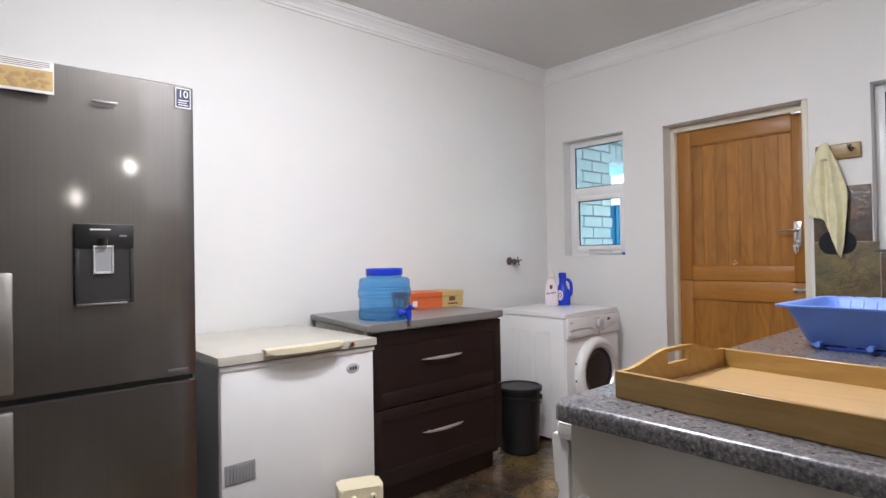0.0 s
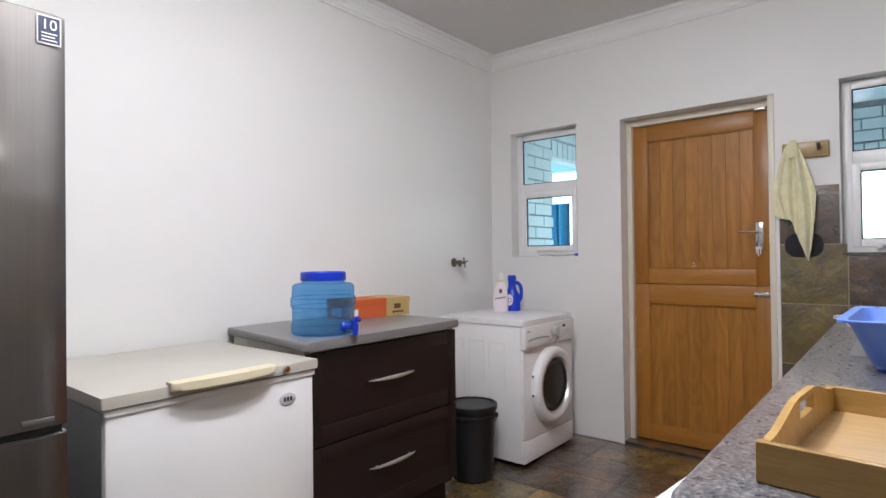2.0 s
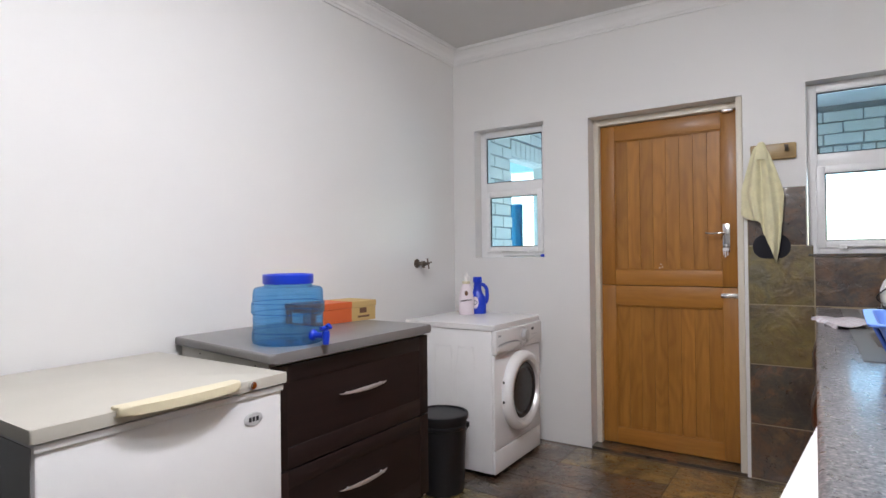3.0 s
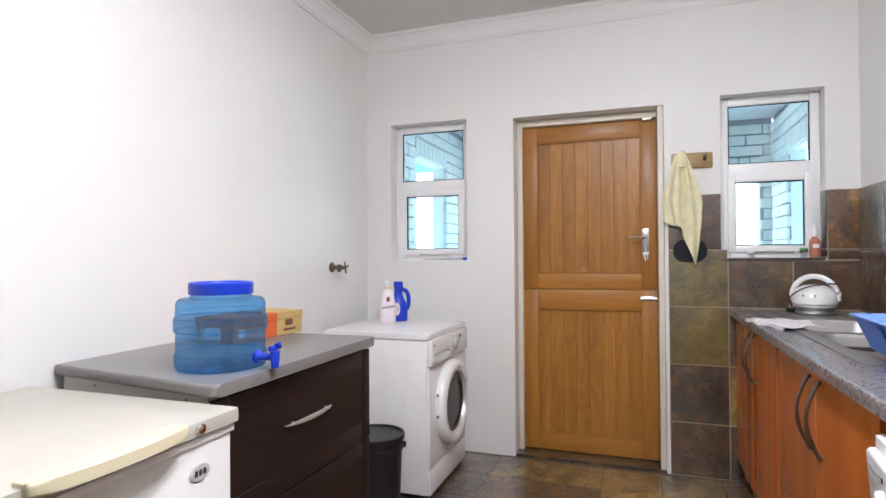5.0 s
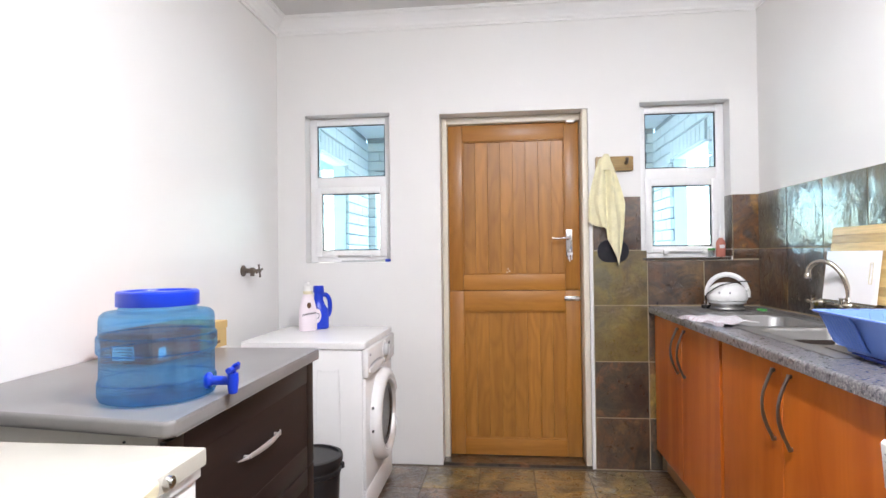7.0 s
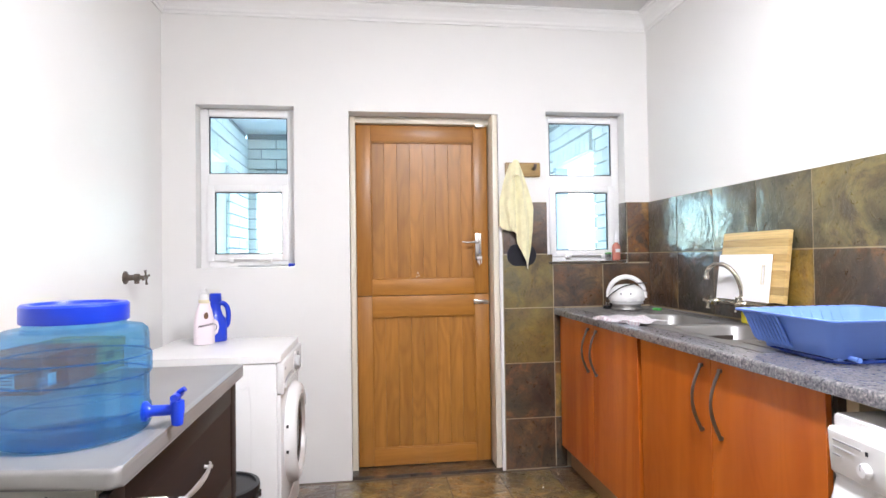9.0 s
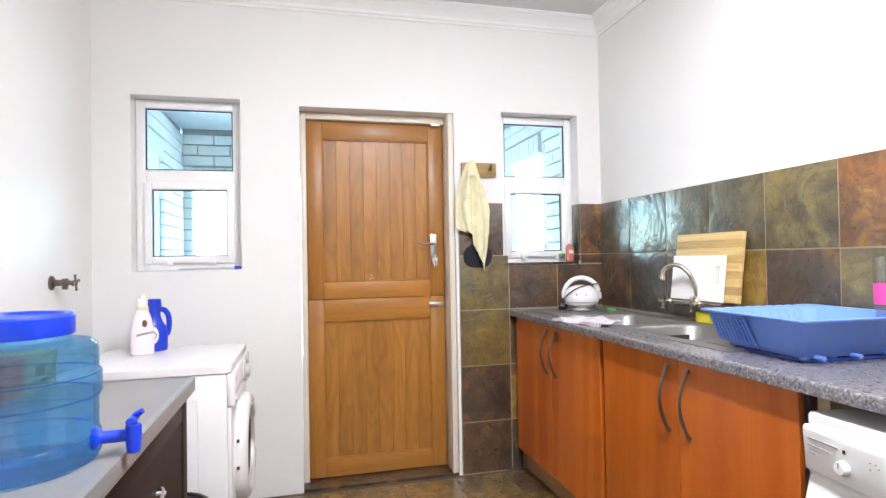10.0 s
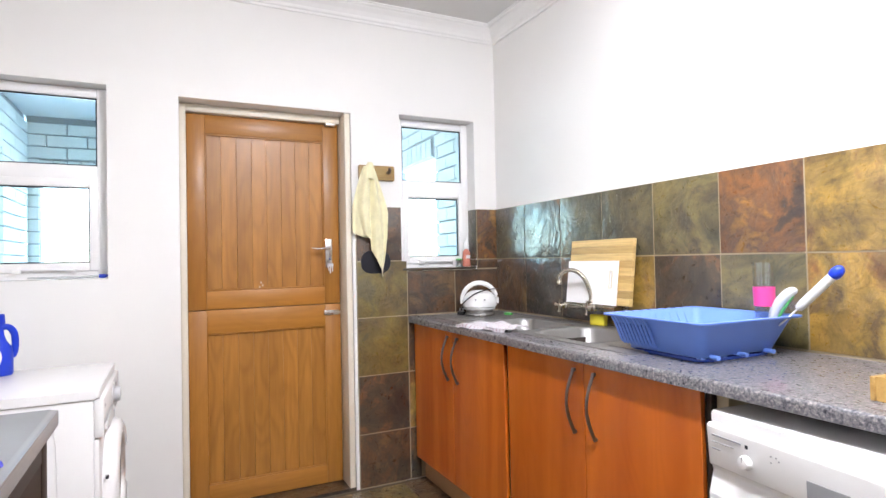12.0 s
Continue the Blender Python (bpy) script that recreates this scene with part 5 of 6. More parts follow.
def towel():
    t = thing("hand_towel", (WX - 0.052, 0.838, 1.79), "pale yellow towel hanging from the peg rack in folds", "towel")

    def place(u, v):
        # u runs from the door side to the window side; the long corner hangs on the window side
        d = max(0.0, 1 - v)
        width = 0.020 + 0.070 * min(d * 1.5, 1.0) ** 0.75
        if u < 0.30:
            low = 0.385 + 0.03 * u / 0.30
        elif u < 0.38:
            low = 0.415 + 0.06 * (u - 0.30) / 0.08
        elif u < 0.80:
            low = 0.475 + 0.145 * (u - 0.38) / 0.42
        else:
            low = 0.620 - 0.22 * (u - 0.80) / 0.20
        y = 0.006 - 0.030 * d + (0.5 - u) * 2 * width * (1 - 0.25 * max(0.0, d - 0.6) / 0.4)
        fold = 0.015 * math.sin(u * 13.0 + 1.2 + d * 1.5) * min(1, d * 3 + 0.2) + 0.006 * math.sin(u * 29 + d * 3) * d
        return (-0.010 + fold, y, -low * d)

    bm = bmesh.new()
    sheet(bm, 40, 40, place, 0.004)
    part("front_drape", bm, TOWEL, t, "", 70)

    def back(u, v):
        d = max(0.0, 1 - v)
        width = 0.018 + 0.062 * min(d * 1.6, 1.0) ** 0.8
        y = 0.014 + 0.008 * d + (u - 0.5) * 2 * width
        z = -0.40 * d * (0.9 + 0.1 * math.sin(u * 3.0))
        return (0.014 + 0.010 * math.sin(u * 12 + 2 + d) * min(1, d * 3), y, z)

    bm = bmesh.new()
    sheet(bm, 30, 30, back, 0.004)
    part("back_drape", bm, TOWEL, t, "", 70)
    bm = bmesh.new()
    lathe(bm, [(0.0001, 0.020), (0.012, 0.018), (0.020, 0.006), (0.027, -0.03), (0.034, -0.075)], (0.0, 0, 0), "z", 20, (0.75, 1))
    part("gathered_top", bm, TOWEL, t, "", 70)


def pot_holder():
    p = thing("pot_holder", (WX - 0.016, 0.800, 1.188), "black rounded quilted pot holder hanging behind the towel", "pot holder")
    bm = bmesh.new()
    slab(bm, round_rect(-0.088, 0.088, 0.0, 0.13, 0.060, 8), 0, 0.012, 0.004)
    bm.transform(Matrix.Rotation(radians(90), 4, "Z") @ Matrix.Rotation(radians(90), 4, "X") @ Matrix.Identity(4))
    part("pad", bm, POTCLOTH, p, "", 40)
    bm = bmesh.new()
    tube(bm, [(-0.006, 0.0, 0.128), (-0.016, 0.02, 0.35), (-0.028, 0.035, 0.600), (-0.024, 0.040, 0.602), (-0.012, 0.03, 0.35), (-0.006, 0.01, 0.128)], 0.002, 6)
    part("loop", bm, POTCLOTH, p, "", 50)


POTCLOTH = towelling("black_cotton", (0.014, 0.014, 0.020))
BADGE_DARK = mat("dark_steel_badge", (0.20, 0.19, 0.185), 0.4, 0.6)
RECESS = mat("dispenser_recess", (0.035, 0.034, 0.034), 0.25)
INKBLUE = mat("navy_ink", (0.012, 0.018, 0.07), 0.4)
PORTHOLE = mat("dark_porthole_glass", (0.022, 0.022, 0.024), 0.2, Specular_IOR_Level=0.25)

for make in (fridge, freezer, fan_heater, drawer_unit, water_jug, shoe_box, bucket, washing_machine, bottles, wall_tap, sill_strip, peg_rack, pot_holder, towel):
    make()

# ---- things on the sink side ----


def base_cabinet(x0, x1, xm, handle_rows):
    c = thing("base_cabinet", ((x0 + x1) / 2, 0.30, 0), "cherry wood base cabinet with two closed doors and bow handles", "cabinet", "cabinets under the worktop")
    ox = (x0 + x1) / 2
    # sides coloured near black to paint in the shade of the door gaps
    for a in (x0, x1 - 0.016):
        block("side_panel", c, GAP_SHADE, a - ox, a + 0.016 - ox, -0.285, 0.256, 0.12, 0.896)
    block("bottom_panel", c, OFFWHITE, x0 + 0.016 - ox, x1 - 0.016 - ox, -0.285, 0.256, 0.12, 0.136)
    block("back_panel", c, OFFWHITE, x0 + 0.016 - ox, x1 - 0.016 - ox, -0.290, -0.2855, 0.12, 0.896)
    block("plinth", c, PLINTH, x0 + 0.002 - ox, x1 - 0.002 - ox, 0.205, 0.221, 0.0, 0.119)
    for k, (a, b) in enumerate(((x0 + 0.013, xm - 0.002), (xm + 0.002, x1 - 0.012))):
        d = tagged(new("door"), "cherry wood laminate door")
        d.parent = c
        block("panel", d, CHERRY, a - ox, b - ox, 0.261, 0.279, 0.132, 0.895, 0.0015, "", 1)
        hx = (b - 0.055 if k == 0 else a + 0.045) - ox
        bm = bmesh.new()
        tube(bm, bow((hx, 0.284, 0.645), (hx, 0.284, 0.870), (0.0, 0.034, 0)), [0.0075] + [0.0062] * 13 + [0.0075], 10, flat=0.8)
        cyl(bm, (hx, 0.276, 0.650), 0.0065, 0.014, "y", 12)
        cyl(bm, (hx, 0.276, 0.865), 0.0065, 0.014, "y", 12)
        part("handle", bm, BRONZE, d, "dark bronze bow handle", 50)
    return c


def sink_run():
    base_cabinet(2.968, 3.956, 3.462, None)
    base_cabinet(1.985, 2.962, 2.470, None)
    # packing board beside the dishwasher
    p = thing("packing_board", (1.965, 0.30, 0), "bare yellowish board packing between cabinet and dishwasher", "board")
    block("board", p, BOARD_RAW, -0.018, 0.018, -0.28, 0.235, 0.0, 0.896, 0.001)
    e = thing("end_panel", (1.160, 0.29, 0), "off-white end panel under the worktop", "panel")
    block("panel", e, OFFWHITE, -0.009, 0.009, -0.29, 0.285, 0.0, 0.896, 0.001)
    bm = bmesh.new()
    lathe(bm, [(0.020, 0.0), (0.019, -0.008), (0.010, -0.014), (0.0001, -0.015)], (-0.009, 0.255, 0.745), "x", 20)
    part("knob", bm, UPVC, e, "round white knob", 40)

    # worktop, with an opening for the sink
    t = thing("sink_worktop", (0, 0, 0), "speckled grey granite-look laminate worktop with a rounded front", "worktop")
    X0, X1, Y1, z0, z1 = 1.125, WX - 0.012, 0.608, 0.8965, WT
    sx0, sx1, sy0, sy1 = 2.535, 3.475, 0.100, 0.485
    bm = bmesh.new()
    r = 0.035
    corner = [(X0 + r - r * math.cos(radians(a)), Y1 - r + r * math.sin(radians(a))) for a in range(0, 91, 9)]
    left = [(X0, 0.001)] + corner + [(sx0, Y1), (sx0, 0.001)]
    pieces = [left, [(sx1, 0.001), (sx1, Y1), (X1, Y1), (X1, 0.001)], [(sx0, sy1), (sx0, Y1), (sx1, Y1), (sx1, sy1)], [(sx0, 0.001), (sx0, sy0), (sx1, sy0), (sx1, 0.001)]]
    for out in pieces:
        n = len(out)
        rings = []
        for inset, z in ((0.0, z0 + 0.004), (0.0, z1 - 0.012), (0.0015, z1 - 0.006), (0.005, z1 - 0.0015), (0.011, z1)):
            ring = []
            for x, y in out:
                dx = inset if x <= X0 + r and x < sx0 - 0.5 else 0.0
                dy = inset if y >= Y1 - r and (out is left or y > Y1 - 0.001) else 0.0
                if out is left and y >= Y1 - r - 1e-6 and x < X0 + r:
                    v = Vector((x - X0 - r, y - Y1 + r))
                    if v.length > 1e-6:
                        v = v * (1 - inset / v.length)
                    x2, y2 = X0 + r + v.x, Y1 - r + v.y
                elif y > Y1 - 0.001:
                    x2, y2 = x, y - inset
                elif x < X0 + 0.001:
                    x2, y2 = x + inset, y
                else:
                    x2, y2 = x, y
                ring.append(bm.verts.new((x2, y2, z)))
            rings.append(ring)
        for p, q in zip(rings, rings[1:]):
            for k in range(n):
                bm.faces.new((p[k], p[(k + 1) % n], q[(k + 1) % n], q[k]))
        bm.faces.new(rings[0][::-1])
        bm.faces.new(rings[-1])
    bmesh.ops.remove_doubles(bm, verts=bm.verts, dist=1e-5)
    part("top", bm, LAMINATE, t, "", 50)

    s = thing("sink", (0, 0, WT), "stainless steel double bowl inset sink with a drainer", "sink")
    (a1, b1), (a2, b2), c0, d0 = (2.555, 2.965), (3.020, 3.455), 0.125, 0.455
    holes = [(a1, b1, c0, d0), (a2, b2, c0, d0)]
    px0, px1, py0, py1 = 2.32, 3.90, 0.085, 0.505
    bm = bmesh.new()
    # flat rim pieces round the bowls and the drainers
    for q in ((px0, a1, py0, py1), (b1, a2, py0, py1), (b2, px1, py0, py1), (a1, b1, py0, c0), (a1, b1, d0, py1), (a2, b2, py0, c0), (a2, b2, d0, py1)):
        box(bm, *q, 0.0005, 0.0035)
    part("rim", bm, STEEL, s, "polished steel rim")
    for a, b, c, d in holes:
        bm = bmesh.new()
        rings = []
        for inset, z, r in ((-0.004, 0.0045, 0.055), (0.002, 0.003, 0.06), (0.008, -0.01, 0.06), (0.014, -0.120, 0.065), (0.03, -0.145, 0.07), (0.07, -0.152, 0.07)):
            rings.append([bm.verts.new((x, y, z)) for x, y in round_rect(a + inset, b - inset, c + inset, d - inset, r, 6)])
        n = len(rings[0])
        for p, q in zip(rings, rings[1:]):
            for k in range(n):
                bm.faces.new((p[k], p[(k + 1) % n], q[(k + 1) % n], q[k]))
        bm.faces.new(rings[-1])
        for x, y in ((a, c), (b, c), (a, d), (b, d)):
            sx, sy = (1 if x == a else -1), (1 if y == c else -1)
            arc = [(x + sx * (0.05 - 0.05 * math.cos(radians(g))), y + sy * (0.05 - 0.05 * math.sin(radians(g)))) for g in range(0, 91, 15)]
            vs = [bm.verts.new((p, q, 0.0036)) for p, q in arc] + [bm.verts.new((x, y, 0.0036))]
            bm.faces.new(vs)
        bowl = part("bowl", bm, STEEL, s, "", 50)
        bm = bmesh.new()
        lathe(bm, [(0.038, 0.003), (0.030, 0.004), (0.028, -0.004), (0.0001, -0.004)], ((a + b) / 2, (c + d) / 2, -0.152), "z", 24)
        part("waste", bm, CHROME, bowl, "", 40)
    for k in range(7):
        for u, v in ((3.50, 3.87), (2.34, 2.50)):
            block("drainer_ridge", s, STEEL, u, v, 0.115 + 0.052 * k, 0.127 + 0.052 * k, 0.0036, 0.0062, 0.001, "", 1)

    # the mixer hangs on the wall; the two boards stand on its crossbar
    m = thing("mixer_tap", (3.03, 0.001, 1.022), "brass-toned wall mixer tap with cross handles and a swan neck", "tap")
    bm = bmesh.new()
    cyl(bm, (-0.185, 0.074, 0), 0.013, 0.355, "x", 18)
    for x in (-0.165, 0.155):
        cyl(bm, (x, 0.006, 0), 0.010, 0.07, "y", 14)
        lathe(bm, [(0.0001, 0.006), (0.028, 0.006), (0.026, 0.014), (0.012, 0.020)], (x, 0, 0), "y", 24)
    part("crossbar", bm, NICKEL, m, "", 40)
    bm = bmesh.new()
    lathe(bm, [(0.0001, -0.020), (0.014, -0.018), (0.019, -0.006), (0.019, 0.010), (0.014, 0.020), (0.017, 0.026), (0.013, 0.034), (0.0001, 0.034)], (-0.030, 0.080, 0), "z", 24)
    part("spout_hub", bm, NICKEL, m, "", 40)
    bm = bmesh.new()
    tube(bm, smooth_path([(-0.030, 0.080, 0.030), (-0.026, 0.084, 0.075), (-0.010, 0.098, 0.130), (0.022, 0.122, 0.168), (0.060, 0.148, 0.172), (0.086, 0.166, 0.148), (0.090, 0.170, 0.118)], 7), 0.0098, 14)
    lathe(bm, [(0.0001, 0.0), (0.012, 0.0), (0.013, 0.018), (0.0098, 0.022)], (0.090, 0.170, 0.104), "z", 18)
    part("spout", bm, NICKEL, m, "", 50)
    for sx in (-0.052, 0.150):
        v = tagged(new("valve"), "tap valve with a cross handle")
        v.parent = m
        bm = bmesh.new()
        lathe(bm, [(0.015, 0.080), (0.017, 0.092), (0.012, 0.100), (0.010, 0.122), (0.0001, 0.123)], (sx, 0, 0), "y", 20)
        part("valve_body", bm, NICKEL, v, "", 40)
        bm = bmesh.new()
        for d in (Vector((1, 0, 0.15)), Vector((-0.15, 0, 1))):
            d.normalize()
            c = Vector((sx, 0.124, 0))
            tube(bm, [c - d * 0.032, c - d * 0.024, c + d * 0.024, c + d * 0.032], [0.009, 0.006, 0.006, 0.009], 10)
        lathe(bm, [(0.009, 0.118), (0.009, 0.130), (0.0001, 0.133)], (sx, 0, 0), "y", 16)
        part("cross_handle", bm, NICKEL, v, "", 50)


def dishwasher():
    w = thing("dishwasher", (1.176, 0.060, 0.010), "white dishwasher under the worktop with its door slightly open", "dishwasher", turn=-6)
    W = 0.712
    block("body", w, WHITE, 0, W, 0.0, 0.565, 0.03, 0.812, 0.005)
    for x in (0.05, W - 0.05):
        bm = bmesh.new()
        cyl(bm, (x, 0.5, -0.012), 0.018, 0.044, "z", 12)
        part("foot", bm, BLACK, w)
    bm = bmesh.new()
    slab(bm, round_rect(-0.003, W + 0.003, 0.0, 0.622, 0.012), 0.816, 0.848, 0.008)
    part("top_lid", bm, WHITE, w, "", 40)
    # black strip stands in for the shade in the gap under the lid
    block("lid_gap_shade", w, GASKET, 0.01, W - 0.01, 0.02, 0.595, 0.810, 0.817)
    d = tagged(new("door"), "dishwasher door with control panel")
    d.parent = w
    d.matrix_basis = Matrix.Translation((0, 0.568, 0.10)) @ Matrix.Rotation(radians(-1.6), 4, "X")
    bm = bmesh.new()
    vs = [(0.006, 0.012), (0.052, 0.012), (0.052, 0.545), (0.030, 0.600), (0.034, 0.612), (0.046, 0.616), (0.050, 0.715), (0.044, 0.722), (0.006, 0.722)]
    n = len(vs)
    a = [bm.verts.new((0.002, y, z)) for y, z in vs]
    b = [bm.verts.new((W - 0.002, y, z)) for y, z in vs]
    bm.faces.new(a)
    bm.faces.new(b[::-1])
    for k in range(n):
        bm.faces.new((a[k], a[(k + 1) % n], b[(k + 1) % n], b[k]))
    bmesh.ops.bevel(bm, geom=[e for e in bm.edges], offset=0.003, segments=2, profile=0.5, affect="EDGES")
    part("door_panel", bm, WHITE, d, "", 35)
    yf = 0.0505
    for a, b, z0, z1, mm in ((W - 0.105, W - 0.020, 0.693, 0.6965, GREYINK), (W - 0.085, W - 0.020, 0.678, 0.6795, GREYINK), (W - 0.045, W - 0.020, 0.660, 0.6625, GREYINK), (W - 0.125, W - 0.118, 0.688, 0.697, INK)):
        block("text_bar", d, mm, a, b, yf - 0.001, yf + 0.0008, z0, z1)
    bm = bmesh.new()
    lathe(bm, [(0.017, 0.0), (0.017, 0.004), (0.013, 0.014), (0.0001, 0.015)], (W - 0.118, yf - 0.002, 0.655), "y", 24)
    part("start_knob", bm, WHITE, d, "", 40)
    block("knob_pointer", d, GREYINK, W - 0.1195, W - 0.1165, yf + 0.010, yf + 0.0135, 0.657, 0.670)
    for dx, dz in ((0.185, 0.690), (0.198, 0.690), (0.185, 0.676), (0.205, 0.684)):
        block("indicator", d, GREYINK, W - dx - 0.003, W - dx, yf - 0.001, yf + 0.0008, dz, dz + 0.003)
    block("display", d, GREYINK, W - 0.36, W - 0.27, yf - 0.0015, yf + 0.0008, 0.626, 0.668, 0.0, "grey display window")


def kettle():
    k = thing("kettle", (3.735, 0.262, WT + 0.0065), "white electric kettle with a curved handle and black cord round it", "kettle")
    k.scale = (0.92, 0.92, 0.92)
    bm = bmesh.new()
    lathe(bm, [(0.0001, 0.0), (0.086, 0.0), (0.092, 0.004), (0.090, 0.012), (0.082, 0.015), (0.085, 0.034), (0.0001, 0.035)], (0, 0, 0), "z", 40)
    part("base_ring", bm, STEEL, k, "polished steel base", 40)
    bm = bmesh.new()
    lathe(bm, [(0.084, 0.035), (0.097, 0.036), (0.097, 0.049), (0.0001, 0.050)], (0, 0, 0), "z", 40)
    part("lower_band", bm, GREYBADGE, k, "grey lower band", 40)
    bm = bmesh.new()
    lathe(bm, [(0.090, 0.050), (0.103, 0.052), (0.107, 0.066), (0.107, 0.084), (0.099, 0.108), (0.080, 0.132), (0.052, 0.147), (0.020, 0.152), (0.0001, 0.153)], (0, 0, 0), "z", 44)
    part("pot", bm, WHITE, k, "", 60)
    bm = bmesh.new()
    d = Vector((0.50, 0.866, 0))
    pts = [d * (0.110 * math.cos(a)) + Vector((0, 0, 0.078 + 0.118 * math.sin(a))) for a in [radians(-4 + 188 * j / 24) for j in range(25)]]
    tube(bm, pts, [0.009] * 2 + [0.012] * 3 + [0.0145] * 15 + [0.012] * 3 + [0.009] * 2, 12)
    part("handle", bm, WHITE, k, "", 60)
    bm = bmesh.new()
    front = Vector((-0.88, 0.47, 0)).normalized()
    pts = [d * x + front * f + Vector((0, 0, z)) for x, f, z in ((0.112, 0.02, 0.050), (0.100, 0.075, 0.078), (0.062, 0.098, 0.112), (0.020, 0.092, 0.138), (-0.030, 0.074, 0.152), (-0.085, 0.040, 0.160), (-0.118, 0.0, 0.158))]
    tube(bm, smooth_path(pts, 6), 0.0036, 8)
    part("cord", bm, BLACK, k, "black power cord", 60)
    bm = bmesh.new()
    out = Vector((-0.88, 0.47, 0))
    for sx in (-0.028, 0.026):
        c = out * 0.104 + d * sx
        bmesh.ops.create_uvsphere(bm, u_segments=10, v_segments=6, radius=0.006, matrix=Matrix.Translation(c + Vector((0, 0, 0.098))))
    part("buttons", bm, GREYINK, k, "", 60)
    block("spout_lip", k, WHITE, -0.022, 0.022, -0.118, -0.085, 0.092, 0.118, 0.006)
    g = thing("green_scourer", (3.63, 0.135, WT + 0.0036), "small green scouring pad behind the kettle", "scourer", turn=20)
    block("pad", g, GREEN, -0.020, 0.022, -0.014, 0.014, 0.001, 0.014, 0.004)
    p = thing("power_plug", (3.80, 0.345, WT + 0.0036), "black power plug with brass pins beside the kettle", "plug", turn=30)
    bm = bmesh.new()
    slab(bm, round_rect(-0.020, 0.020, -0.022, 0.022, 0.010), 0.001, 0.020, 0.004)
    part("plug_body", bm, BLACK, p, "", 40)
    for x in (-0.010, 0.010):
        bm = bmesh.new()
        cyl(bm, (x, 0.0, 0.018), 0.0045, 0.022, "z", 10)
        part("pin", bm, CHROME, p, "", 40)


def dishcloth():
    c = thing("dishcloth", (3.20, 0.512, WT + 0.0045), "white dishcloth with thin maroon stripes crumpled on the worktop's edge", "cloth", turn=14)

    def place(u, v):
        x, y = (u - 0.5) * 0.32, (v - 0.5) * 0.20
        over = min(max(0.0, y - 0.073), 0.012)
        z = 0.006 + 0.006 * math.sin(u * 13 + v * 4) * math.sin(v * 7 + u * 3) + 0.002 * math.sin(u * 31 + 1)
        x += 0.012 * math.sin(v * 7)
        y += 0.022 * math.sin(u * 7 + 0.6)
        return (x, min(y, 0.073), max(z, 0.002) + 0.004 - over * 1.1)

    bm = bmesh.new()
    sheet(bm, 44, 28, place, 0.0035)
    part("cloth", bm, CLOTH, c, "", 70)


def chopping_boards():
    b = thing("chopping_board", (2.980, 0.060, 1.0355), "large striped bamboo chopping board standing on the tap's crossbar", "chopping board")
    W, H = 0.415, 0.300
    b.rotation_euler = (radians(7), 0, 0)
    n = 9
    for k in range(n):
        z0, z1 = 0.002 + H * k / n, 0.002 + H * (k + 1) / n
        block("strip", b, BAMBOO[k % 2], -W / 2, W / 2, -0.010, 0.010, z0, z1 - 0.0004, 0.0008, "", 1)
    w = thing("cutting_board", (3.010, 0.082, 1.0355), "white plastic cutting board leaning on the wooden board", "chopping board")
    w.rotation_euler = (radians(7), 0, 0)
    X, Z = 0.168, 0.203
    bm = bmesh.new()
    hx0, hx1, hz0, hz1 = -X + 0.028, -X + 0.042, 0.080, 0.155
    for q in ((-X, hx0, 0.002, Z), (hx1, X, 0.002, Z), (hx0, hx1, 0.002, hz0), (hx0, hx1, hz1, Z)):
        box(bm, q[0], q[1], -0.005, 0.005, q[2], q[3])
    bmesh.ops.remove_doubles(bm, verts=bm.verts, dist=1e-5)
    part("board", bm, UPVC, w)
    bm = bmesh.new()
    for q in ((hx0 - 0.003, hx0, hz0 - 0.003, hz1 + 0.003), (hx1, hx1 + 0.003, hz0 - 0.003, hz1 + 0.003), (hx0, hx1, hz0 - 0.003, hz0), (hx0, hx1, hz1, hz1 + 0.003)):
        box(bm, q[0], q[1], 0.005, 0.0062, q[2], q[3])
    part("slot_rim", bm, CREAM, w)
    s = thing("sponge", (2.995, 0.045, WT + 0.0006), "yellow kitchen sponge at the foot of the tap", "sponge", turn=12)
    bm = bmesh.new()
    slab(bm, round_rect(-0.040, 0.040, -0.016, 0.016, 0.006, 3), 0, 0.050, 0.005)
    part("sponge_block", bm, SPONGE, s, "", 40)


